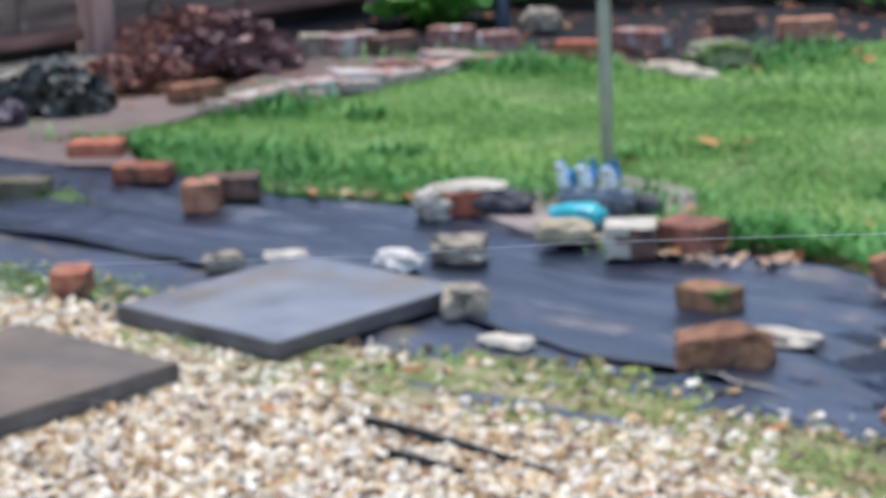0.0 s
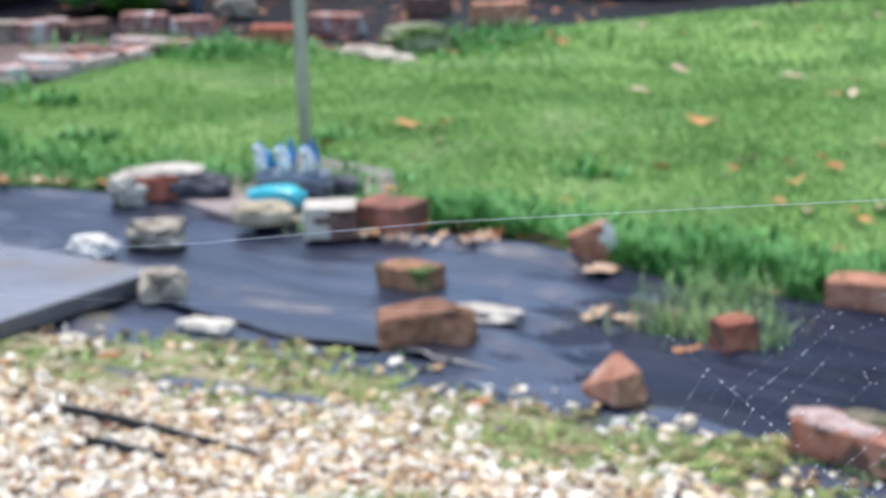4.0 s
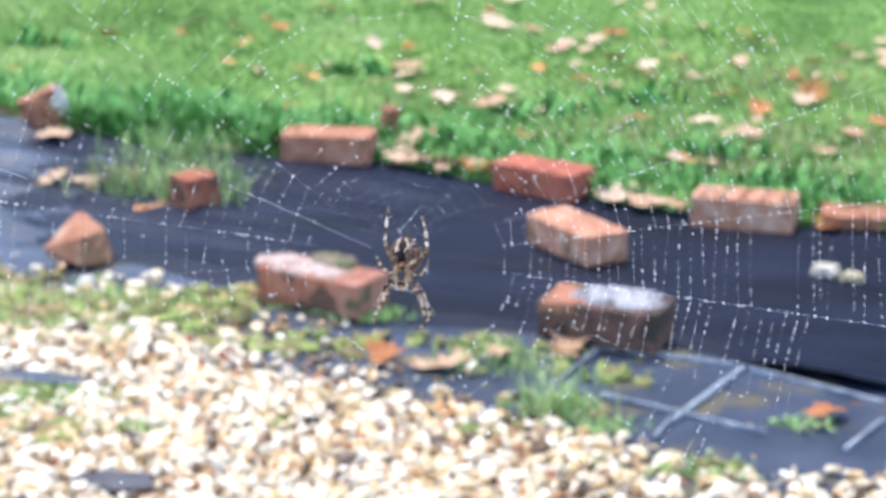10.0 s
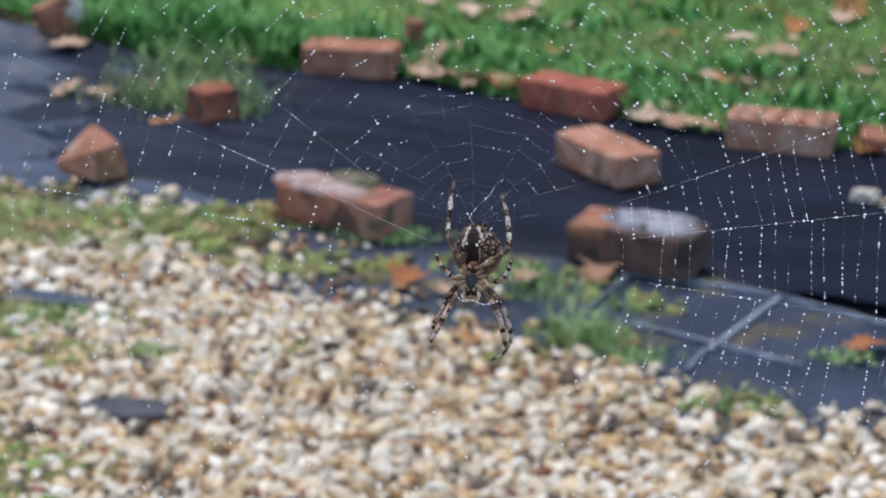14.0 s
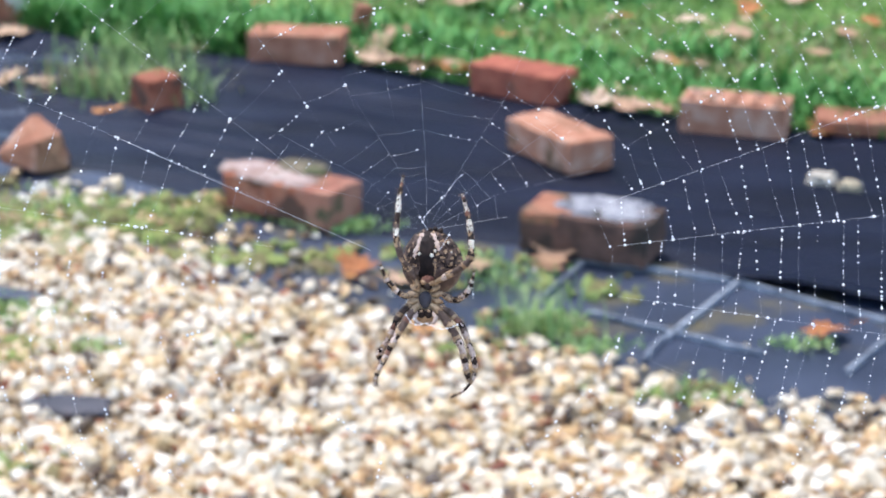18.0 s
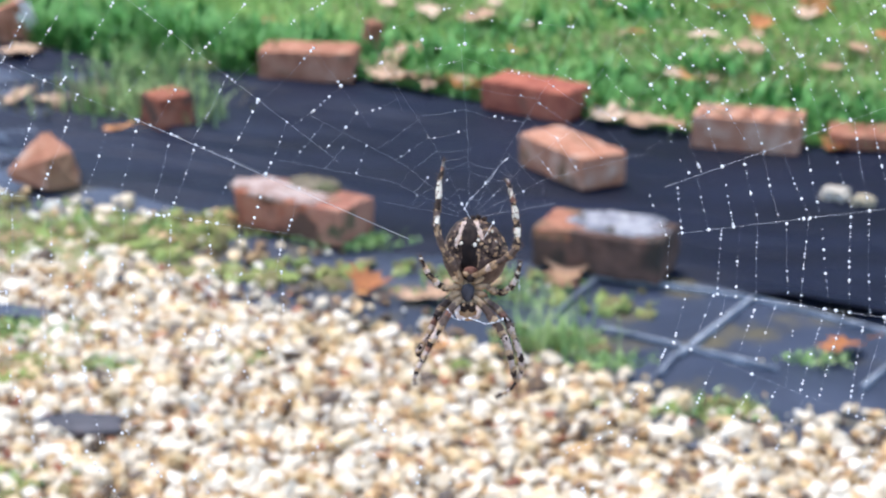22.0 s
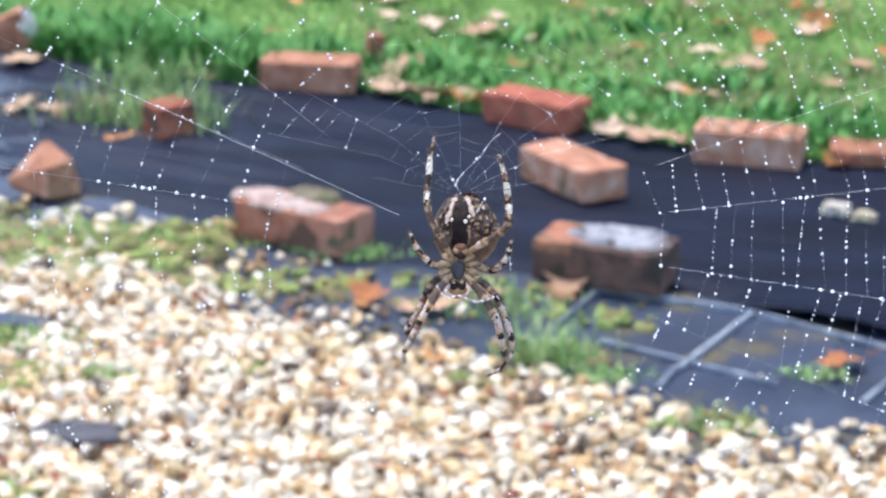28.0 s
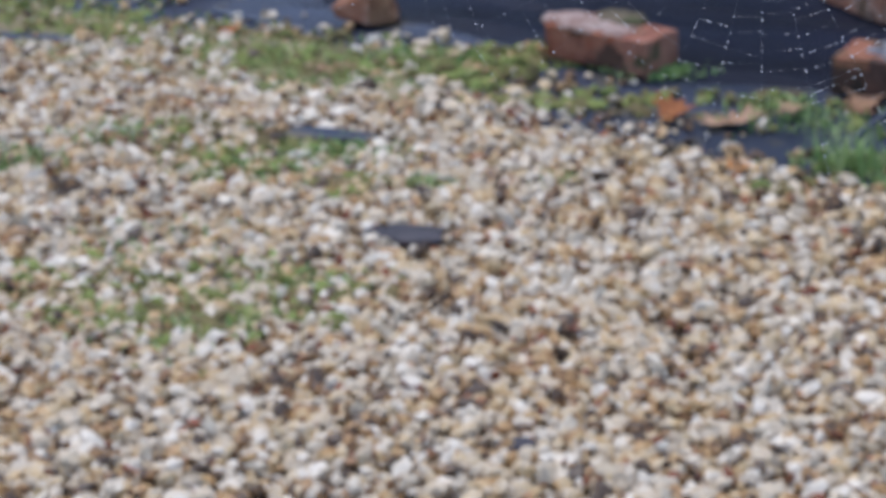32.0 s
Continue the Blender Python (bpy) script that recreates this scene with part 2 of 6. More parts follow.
leaf_orange = material("dry_leaf_orange", [(0.3, (0.28, 0.09, 0.03)), (0.5, (0.45, 0.17, 0.05)), (0.7, (0.55, 0.27, 0.09))], 25, 0.65, 0.3, spread=0.35)
litter_mat = material("leaf_litter", [(0.0, (0.09, 0.03, 0.02)), (0.35, (0.22, 0.07, 0.04)), (0.6, (0.36, 0.15, 0.08)), (1.0, (0.48, 0.30, 0.17))], 20, 0.8, 0.2, island=0.8)
dusky_leaf = material("dusky_leaf", [(0.0, (0.018, 0.018, 0.017)), (0.4, (0.055, 0.055, 0.052)), (0.7, (0.11, 0.115, 0.105)), (1.0, (0.21, 0.20, 0.18))], 12, 0.5, 0.3, island=0.7, spec=0.4)
mauve_leaf = material("mauve_leaf", [(0.0, (0.05, 0.02, 0.024)), (0.4, (0.12, 0.055, 0.062)), (0.7, (0.23, 0.12, 0.125)), (1.0, (0.38, 0.23, 0.20))], 12, 0.5, 0.3, island=0.7, spec=0.4)
purple_leaf = material("purple_leaf", [(0.0, (0.03, 0.018, 0.028)), (0.4, (0.075, 0.05, 0.072)), (0.7, (0.14, 0.10, 0.135)), (1.0, (0.25, 0.19, 0.22))], 12, 0.5, 0.3, island=0.7, spec=0.6)
rust_leaf = material("rust_leaf", [(0.0, (0.08, 0.03, 0.03)), (0.5, (0.22, 0.085, 0.065)), (1.0, (0.45, 0.21, 0.14))], 12, 0.5, 0.3, island=0.7)
green_leaf = material("green_leaf", [(0.0, (0.025, 0.10, 0.012)), (0.5, (0.08, 0.25, 0.03)), (1.0, (0.18, 0.40, 0.06))], 12, 0.45, 0.2, island=0.7)
fence_wood = material("weathered_fence_board", [(0.3, (0.115, 0.080, 0.066)), (0.5, (0.225, 0.158, 0.130)), (0.7, (0.36, 0.265, 0.215))], 3, 0.85, 0.5, fine=40, stretch=(0.6, 6, 6))
# near-black brown that paints the shade in the gap under the fence
gap_shade = material("fence_gap_shade", [(0.3, (0.012, 0.008, 0.007)), (0.7, (0.04, 0.026, 0.021))], 6, 0.85, 0.4, stretch=(0.6, 6, 6))
post_wood = material("weathered_post", [(0.3, (0.31, 0.165, 0.135)), (0.5, (0.47, 0.275, 0.225)), (0.7, (0.58, 0.39, 0.335))], 4, 0.85, 0.5, fine=40, stretch=(6, 6, 0.6))
rail_wood = material("fence_rail", [(0.3, (0.18, 0.085, 0.066)), (0.5, (0.32, 0.165, 0.13)), (0.7, (0.44, 0.26, 0.21))], 4, 0.85, 0.5, fine=40, stretch=(0.6, 6, 6))
steel = material("galvanised_steel", [(0.3, (0.35, 0.34, 0.37)), (0.7, (0.52, 0.50, 0.53))], 12, 0.45, 0.1, metal=0.0)
blue_pole_mat = material("blue_grey_paint", [(0.3, (0.12, 0.17, 0.27)), (0.7, (0.22, 0.28, 0.40))], 12, 0.5, 0.1)
green_paint = material("dark_green_paint", [(0.3, (0.003, 0.013, 0.020)), (0.7, (0.008, 0.026, 0.036))], 40, 0.22, 0.35, fine=260, spec=0.4, grime=((0.22, 0.30, 0.33), 110, 0.63))
black_plastic = material("black_plastic", [(0.3, (0.006, 0.006, 0.007)), (0.7, (0.02, 0.02, 0.02))], 20, 0.5, 0.2)
turquoise = material("turquoise_glaze", [(0.3, (0.03, 0.36, 0.42)), (0.7, (0.08, 0.52, 0.58))], 14, 0.35, 0.1)
resin_log = material("grey_resin_log", [(0.3, (0.07, 0.08, 0.11)), (0.5, (0.17, 0.18, 0.22)), (0.7, (0.30, 0.31, 0.34))], 30, 0.6, 0.6, stretch=(0.4, 2, 2))
bird_blue = material("blue_glaze", [(0.3, (0.02, 0.13, 0.36)), (0.7, (0.05, 0.26, 0.55))], 40, 0.35, 0.1)
bird_white = material("white_glaze", [(0.3, (0.62, 0.62, 0.62)), (0.7, (0.8, 0.8, 0.78))], 40, 0.35, 0.1)
silk = material("spider_silk", [(0.3, (0.62, 0.64, 0.68)), (0.7, (0.80, 0.82, 0.85))], 400, 0.35, 0, spec=0.8)
dew = material("dew_drop", [(0.3, (0.78, 0.80, 0.84)), (0.7, (0.93, 0.94, 0.96))], 900, 0.08, 0, spec=1.0)


# ---- helpers for meshes ----
def part(name, bm, mat, parent=None, label="", smooth=False):
    """Links a bmesh as one mesh object, under a thing or a part."""
    me = bpy.data.meshes.new(name)
    bm.to_mesh(me)
    bm.free()
    for one in mat if isinstance(mat, (list, tuple)) else (mat,):
        me.materials.append(one)
    if smooth:
        me.polygons.foreach_set("use_smooth", [True] * len(me.polygons))
    ob = new(name, me)
    ob.parent = parent
    return tagged(ob, label)


def sheet(name, verts, faces, mat, smooth=False):
    """A mesh object from arrays of corners and faces, all of one size."""
    verts, faces = np.asarray(verts, np.float32), np.asarray(faces, np.int32)
    me = bpy.data.meshes.new(name)
    k = faces.shape[1]
    me.vertices.add(len(verts)), me.loops.add(faces.size), me.polygons.add(len(faces))
    me.vertices.foreach_set("co", verts.ravel())
    me.loops.foreach_set("vertex_index", faces.ravel())
    me.polygons.foreach_set("loop_start", np.arange(0, faces.size, k, dtype=np.int32))
    me.polygons.foreach_set("use_smooth", np.full(len(faces), smooth))
    me.update(calc_edges=True)
    me.materials.append(mat)
    return new(name, me)


def lumpy(size, seed, rough=0.18, cuts=2, flat=0.0):
    """A worn, uneven stone of the given size, resting on z = 0."""
    bm = bmesh.new()
    bmesh.ops.create_icosphere(bm, subdivisions=cuts, radius=0.5)
    for v in bm.verts:
        d = v.co.normalized()
        n = noise.noise(d * 1.6 + Vector((seed * 3.1, seed * 1.7, 0))) + 0.5 * noise.noise(d * 4 + Vector((0, seed, seed * 2.3))) + 0.35 * noise.noise(d * 9 + Vector((seed, 0, seed)))
        p = d * (0.5 + rough * n)
        q = Vector([math.copysign(min(abs(c), 0.435 + 0.08 * noise.noise(d * 2 + Vector((seed, 0, 0)))), c) for c in p])
        v.co = Vector((q.x * size[0], q.y * size[1], q.z * size[2])) * 1.15
    low = min(v.co.z for v in bm.verts)
    for v in bm.verts:
        v.co.z = max(v.co.z - low - 0.06 * size[2], 0.0)
    return bm


def brick_bm(l, w, h, seed, chip=0.006, holes=0):
    """A worn brick with rounded, chipped edges, centred on its base; holes: a row of round perforations in its top."""
    bm = bmesh.new()
    bmesh.ops.create_cube(bm, size=1)
    bmesh.ops.scale(bm, vec=(l, w, h), verts=bm.verts)
    bmesh.ops.bevel(bm, geom=bm.edges[:], offset=0.0035, segments=1, affect="EDGES")
    for axis, size, cuts in ((0, l, 9), (1, w, 5), (2, h, 3)):
        bmesh.ops.subdivide_edges(bm, edges=[e for e in bm.edges if abs((e.verts[0].co - e.verts[1].co)[axis]) > size * 0.7], cuts=cuts, use_grid_fill=True)
    for v in bm.verts:
        c = Vector(v.co)
        edge = sum((abs(a) > s / 2 - 0.005) for a, s in zip(c, (l, w, h)))
        n = 0.8 * noise.noise_vector(c * 36 + Vector((seed * 5.3, seed, -seed))) + 0.6 * noise.noise_vector(c * 90 + Vector((seed, seed * 3, 0)))
        v.co += n * (chip * (0.14 + 0.17 * edge))
        bite = noise.noise(c * 24 + Vector((seed, seed * 2, 0)))
        if edge >= 2 and bite > 0.22:
            v.co *= 1 - min(0.045, (bite - 0.22) * 9 * chip)
        v.co.z += h / 2
    low = min(v.co.z for v in bm.verts)
    for v in bm.verts:
        v.co.z -= low
    return bm


def inside(poly, x, y):
    """Whether the points lie in the polygon."""
    poly = np.asarray(poly)
    res = np.zeros(len(x), bool)
    for (x1, y1), (x2, y2) in zip(poly, np.roll(poly, -1, axis=0)):
        hit = (y1 > y) != (y2 > y)
        res ^= hit & (x < (x2 - x1) * (y - y1) / (y2 - y1 + 1e-12) + x1)
    return res


def blades(name, x, y, length, width, lean, mat, z=0.0, seed=0, least=0.1):
    """Grass blades, each a bent tapering strip of three triangles."""
    r = np.random.default_rng(seed)
    n = len(x)
    a, l, w = r.uniform(0, 6.283, n), length * r.uniform(0.5, 1.25, n), width * r.uniform(0.7, 1.3, n)
    t = lean * r.uniform(least, 1.0, n) * l
    dx, dy = np.cos(a), np.sin(a)
    px, py = -dy * w / 2, dx * w / 2
    zz = np.broadcast_to(z, (n,))
    mid, tip = 0.35, 1.0
    hh = np.sqrt(np.maximum(l * l - t * t, (0.2 * l) ** 2))
    v = np.stack([
        np.stack([x - px, y - py, zz], -1), np.stack([x + px, y + py, zz], -1),
        np.stack([x - px * 0.8 + dx * t * mid, y - py * 0.8 + dy * t * mid, zz + hh * 0.6], -1),
        np.stack([x + px * 0.8 + dx * t * mid, y + py * 0.8 + dy * t * mid, zz + hh * 0.6], -1),
        np.stack([x + dx * t * tip, y + dy * t * tip, zz + hh], -1)], 1)
    f = np.array([[0, 1, 3], [0, 3, 2], [2, 3, 4]])
    return sheet(name, v.reshape(-1, 3), (f[None] + 5 * np.arange(n)[:, None, None]).reshape(-1, 3), mat)


ICO = bmesh.new()
bmesh.ops.create_icosphere(ICO, subdivisions=1, radius=1.0)
ICO_V = np.array([v.co for v in ICO.verts])
ICO_F = np.array([[v.index for v in f.verts] for f in ICO.faces])
ICO.free()


def grains(name, places, sizes, mat, seed=0, squash=0.62, jitter=0.22, smooth=True):
    """Many small rounded grains in one mesh."""
    r = np.random.default_rng(seed)
    n = len(places)
    s = np.stack([r.uniform(0.75, 1.35, n), r.uniform(0.7, 1.0, n), squash * r.uniform(0.8, 1.25, n)], -1) if squash < 1 else np.ones((n, 3))
    v = ICO_V[None] * s[:, None] * (1 + r.uniform(-jitter, jitter, (n, len(ICO_V), 1)))
    q = r.normal(size=(n, 4)) * ([1, 0.35, 0.35, 1] if squash < 1 else [1, 1, 1, 1])
    q /= np.linalg.norm(q, axis=1, keepdims=True)
    w, u = q[:, None, :1], q[:, None, 1:]
    u = np.broadcast_to(u, v.shape)
    v = v + 2 * np.cross(u, np.cross(u, v) + w * v)
    v = v * np.asarray(sizes)[:, None, None] + np.asarray(places)[:, None]
    return sheet(name, v.reshape(-1, 3), (ICO_F[None] + len(ICO_V) * np.arange(n)[:, None, None]).reshape(-1, 3), mat, smooth)


def tube(bm, pts, radii, sides=8, mats=None, cap=True):
    """Adds a round tube along points to a bmesh."""
    rings = []
    pts = [Vector(p) for p in pts]
    for i, p in enumerate(pts):
        d = (pts[min(i + 1, len(pts) - 1)] - pts[max(i - 1, 0)]).normalized()
        side = d.orthogonal().normalized() if i == 0 else (last - d * last.dot(d)).normalized()
        last = side
        up = d.cross(side)
        rad = radii[i] if isinstance(radii, (list, tuple)) else radii
        rings.append([bm.verts.new(p + (side * math.cos(k * 6.28319 / sides) + up * math.sin(k * 6.28319 / sides)) * rad) for k in range(sides)])
    for i, (a, b) in enumerate(zip(rings, rings[1:])):
        for k in range(sides):
            f = bm.faces.new((a[k], a[(k + 1) % sides], b[(k + 1) % sides], b[k]))
            f.smooth = True
            if mats:
                f.material_index = mats[i]
    if cap:
        bm.faces.new(rings[0][::-1]), bm.faces.new(rings[-1])
    return bm


def along(line, x):
    """The line's y at the given x."""
    line = np.asarray(line)
    return np.interp(x, line[:, 0], line[:, 1])


def flat(name, poly, z, thick, mat):
    """A level slab with the given outline, its top at z."""
    bm = bmesh.new()
    top = bm.faces.new([bm.verts.new((x, y, z)) for x, y in poly])
    if top.normal.z < 0 or top.calc_center_median() and sum(a[0] * b[1] - a[1] * b[0] for a, b in zip(poly, poly[1:] + poly[:1])) < 0:
        top.normal_flip()
    if thick:
        low = bmesh.ops.extrude_face_region(bm, geom=[top])
        for v in low["geom"]:
            if isinstance(v, bmesh.types.BMVert):
                v.co.z -= thick
    bmesh.ops.triangulate(bm, faces=[f for f in bm.faces if len(f.verts) > 4])
    bmesh.ops.recalc_face_normals(bm, faces=bm.faces)
    return part(name, bm, mat)


# ---- the ground and its layers ----
GRAVEL_EDGE = [(-7, 4.75), (-3.98, 4.46), (-3.73, 4.42), (-3.03, 4.32), (-2.66, 4.14), (-2.41, 4.10), (-2.05, 4.02), (-1.9, 4.00), (-1.5, 4.00), (-1.17, 3.92), (-0.98, 3.85),
               (-0.73, 3.79), (-0.59, 3.75), (-0.47, 3.68), (-0.24, 3.60), (-0.04, 3.38), (0.12, 3.32), (0.27, 3.17), (0.38, 3.17), (0.58, 3.22), (2.5, 3.0)]
SHEET_LOW = [(-7, 5.6), (-4.74, 5.29), (-4.16, 5.04), (-3.63, 4.95), (-3.2, 4.86), (-2.25, 4.61), (-2.03, 4.51), (-1.75, 4.415), (-1.53, 4.37), (-1.31, 4.34), (-1.16, 4.28),
             (-1.0, 4.16), (-0.8, 4.11), (-0.52, 3.91), (-0.27, 3.80), (-0.14, 3.80), (0.04, 3.76), (0.27, 3.72), (0.5, 3.60), (0.58, 3.58), (2.5, 3.3)]
LAWN_FRONT = [(-4.46, 6.26), (-3.98, 5.90), (-3.5, 5.74), (-3.0, 5.74), (-2.57, 5.72), (-2.0, 5.50), (-1.76, 5.53), (-1.47, 5.42), (-1.2, 5.20), (-1.03, 5.05), (-0.7, 5.03),
              (-0.42, 5.01), (-0.18, 4.86), (0.07, 4.72), (0.3, 4.62), (0.51, 4.55), (0.66, 4.52), (2.5, 4.2)]
LAWN = LAWN_FRONT + [(4.0, 4.2), (4.0, 13.0), (0.5, 12.6), (-0.5, 11.5), (-1.5, 10.5), (-2.31, 9.67), (-2.72, 9.24), (-2.84, 8.52), (-3.47, 8.42), (-4.03, 8.52),
                     (-4.14, 8.16), (-4.19, 7.39), (-4.46, 6.96), (-4.61, 6.53)]
PATH_EDGE = [(-5.20, 6.00), (-5.02, 5.955), (-4.70, 5.905), (-4.41, 5.865), (-4.17, 5.93), (-4.60, 6.42), (-4.55, 6.95), (-4.25, 7.4), (-4.18, 8.2), (-4.06, 8.50), (-4.43, 8.70), (-4.72, 8.52), (-4.96, 8.16), (-4.82, 7.42), (-5.39, 6.70)]

bm = bmesh.new()
bmesh.ops.create_grid(bm, x_segments=60, y_segments=60, size=300)
for v in bm.verts:
    v.co.z = -0.03
tagged(part("ground", bm, soil), "dark brown garden soil reaching to the horizon", "ground", kind="structure")
tagged(flat("gravel_bed", [(-7, -1.5), (3.1, -1.5), (3.1, 4.4), (-2, 4.7), (-7, 5.4)], -0.004, 0.02, grit), "fine tan grit under the pale gravel", "gravel", kind="structure")
tagged(flat("lawn", LAWN, 0.022, 0.04, turf), "green lawn turf strewn with fallen leaves", "lawn", kind="structure")
tagged(flat("concrete_path", PATH_EDGE, 0.03, 0.05, concrete), "worn grey-brown concrete path beside the flower bed", "path", kind="structure")
tagged(flat("back_membrane", [(-6.2, 8.9), (-4.9, 8.45), (-4.0, 8.40), (-2.6, 8.2), (-1.0, 10.5), (-0.5, 14), (-6, 14)], 0.006, 0.01, bed_cover), "dark woven membrane over a bed behind the lawn", "membrane", kind="structure")


def wrinkle(x):
    """The fabric lies loose to the west and taut to the east."""
    return 2.1 if x < -0.9 else 2.1 - 1.7 * min(1.0, (x + 0.9) / 0.7)


def strip(name, low, high, mat, z, wave, rows, cols, seed, x0, x1, lift=0.0, thick=0.002, fray=0.0):
    """A loose sheet of fabric between two lines, with long wrinkles and a real thickness."""
    xs, vs = np.linspace(x0, x1, cols), np.linspace(0, 1, rows)
    pts = []
    for s in vs:
        for x in xs:
            a, b = along(low, x), along(high, x)
            if fray:
                a += fray * (noise.noise((x * 9, seed, 0)) + 0.6 * noise.noise((x * 31, seed, 3)))
            y = a + (b - a) * s
            across = (y - (a + b) / 2)
            h = wave * wrinkle(x) * (noise.noise((x * 0.9 + y * 0.5, across * 7, seed)) + 0.85 * noise.noise((x * 1.9, across * 19, seed + 5)) + 0.3 * noise.noise((x * 9, y * 9, seed + 9)))
            loose = 1.0 if x < -1.42 or x > 0.36 else 0.12
            edge = lift * loose * max(0.0, 1 - s * 12) * (0.6 + 0.8 * noise.noise((x * 3.1, 0, seed + 2)))
            tuck = 0.016 * max(0.0, 1 - s * 9) * (lift > 0) * min(1.0, max(0.0, min((x + 1.42) / 0.2, (0.42 - x) / 0.1)))
            damp = min(1.0, 0.2 + s * 6) if lift else 1.0
            pts.append((x, y, z + damp * (max(h, -0.7 * wave) + 0.35 * wave * wrinkle(x)) + max(edge, 0) - tuck))
    n = len(pts)
    pts += [(x, y, h - thick) for x, y, h in pts]
    quads = []
    for r in range(rows - 1):
        for c in range(cols - 1):
            i = r * cols + c
            quads += [(i, i + 1, i + 1 + cols, i + cols), (n + i, n + i + cols, n + i + 1 + cols, n + i + 1)]
    for c in range(cols - 1):
        quads.append((n + c, n + c + 1, c + 1, c))
    ob = sheet(name, pts, quads, mat, True)
    for f in ob.data.polygons[-(cols - 1):]:
        f.use_smooth = False
    return ob


old_low = [(x, y - 0.10) for x, y in GRAVEL_EDGE]
old_high = [(x, y + 0.12) for x, y in SHEET_LOW]
tagged(strip("old_membrane", old_low, old_high, old_membrane_mat, 0.002, 0.004, 26, 330, 3, -6.5, 2.4), "faded blue-black weed membrane with grit and moss", "membrane", kind="structure")
sheet_high = [(x, y + 0.07) for x, y in [(-7, 6.3), (-5.2, 6.1)] + LAWN_FRONT]
cloth = tagged(strip("weed_membrane", SHEET_LOW, sheet_high, membrane_mat, 0.009, 0.010, 60, 420, 7, -6.5, 2.4, lift=0.019, fray=0.012), "wrinkled black woven weed membrane laid along the lawn", "membrane", kind="structure")
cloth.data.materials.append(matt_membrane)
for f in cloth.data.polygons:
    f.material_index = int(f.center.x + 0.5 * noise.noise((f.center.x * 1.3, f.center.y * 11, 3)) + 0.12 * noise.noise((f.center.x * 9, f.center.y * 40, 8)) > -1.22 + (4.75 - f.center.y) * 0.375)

dirt = material("mossy_dirt", [(0.3, (0.10, 0.08, 0.05)), (0.5, (0.19, 0.16, 0.09)), (0.7, (0.30, 0.25, 0.15))], 11, 0.95, 0.8, fine=120, grime=((0.15, 0.18, 0.06), 8, 0.50))
dirt_low = [(x, y - 0.14) for x, y in GRAVEL_EDGE]
dirt_high = [(-7, 4.9), (-2.2, 4.28), (-1.7, 4.24), (-1.35, 4.10), (-1.0, 4.0), (-0.7, 3.92), (-0.55, 3.78), (-0.3, 3.62), (0.0, 3.50), (2.5, 3.0)]
tagged(strip("dirt_strip", dirt_low, dirt_high, dirt, 0.0095, 0.0035, 14, 240, 12, -3.0, -0.72, fray=0.05), "brown dirt and thin moss washed over the old membrane", "dirt", kind="structure")

# faded guide stripes printed on the old membrane
for a, b in [((0.10, 3.76), (0.38, 3.665)), ((0.38, 3.665), (0.60, 3.51)), ((0.385, 3.68), (0.255, 3.41)), ((0.13, 3.51), (0.40, 3.36)), ((0.25, 3.41), (0.22, 3.32)), ((0.12, 3.73), (0.06, 3.57)),
             ((0.59, 3.43), (0.52, 3.30)), ((-1.28, 4.22), (-1.05, 4.10)), ((-1.56, 4.30), (-1.46, 4.40)), ((-4.6, 4.86), (-3.9, 4.72)), ((-4.0, 4.90), (-3.75, 4.62)), ((-1.0, 3.99), (-0.86, 3.95))]:
    a, b = Vector((*a, 0)), Vector((*b, 0))
    side = (b - a).normalized().cross(Vector((0, 0, 1))) * 0.0042
    bm = bmesh.new()
    count = 14
    rows = [[bm.verts.new((*(a.lerp(b, i / count) + side * k * (0.7 + 0.5 * noise.noise((i * 0.7, a.x * 9, 0)))).xy, 0.0135)) for k in (-1, 1)] for i in range(count + 1)]
    for p, q in zip(rows, rows[1:]):
        bm.faces.new((p[0], p[1], q[1], q[0]))
    low = bmesh.ops.extrude_face_region(bm, geom=bm.faces[:])
    bmesh.ops.translate(bm, verts=[v for v in low["geom"] if isinstance(v, bmesh.types.BMVert)], vec=(0, 0, -0.010))
    bmesh.ops.recalc_face_normals(bm, faces=bm.faces)
    tagged(part("membrane_stripe", bm, white_line), "faded white guide stripe printed on the membrane", "stripe", "membrane stripes", "structure")

# ---- gravel ----
rng = np.random.default_rng(5)
gx, gy = rng.uniform(-4.3, 1.3, 195000), rng.uniform(1.9, 4.95, 195000)
depth = along(GRAVEL_EDGE, gx) - gy
patch = np.array([noise.noise((a * 3.1, b * 3.1, 0.5)) + 0.5 * noise.noise((a * 9, b * 9, 4)) for a, b in zip(gx, gy)])
chance = np.clip(0.40 + depth * 5 + patch * 0.9, 0.1, 1) * 0.85
chance = np.where(depth < -0.02, np.clip(0.21 + patch * 0.42, 0.03, 0.60) * np.clip(1.15 + depth * 3.2, 0.0, 1) * np.where(gx > 0.05, 0.05, np.where(gx > -0.25, 0.15, np.where(gx > -0.75, 0.28, np.where(gx > -2.6, 0.55, 0.25)))), chance)
bare = np.hypot((gx + 0.595) / 0.085, (gy - 3.065) / 0.05)
chance *= np.clip(bare - 0.6, 0, 1)
bare = np.hypot((gx + 0.86) / 0.11, (gy - 3.50) / 0.03)
chance *= np.clip(bare - 0.5, 0.1, 1)
view = (gx > -4.2 + (gy < 3.0) * 1.0) & (gx < 0.75 + (gy > 3.3) * 0.3) & ~((gy < 2.15) | ((gy < 2.6) & (gx < -2.2)))
view &= (gx > -1.1 - (gy - 2.0) * 1.6)
keep = (rng.uniform(size=len(gx)) < chance) & view
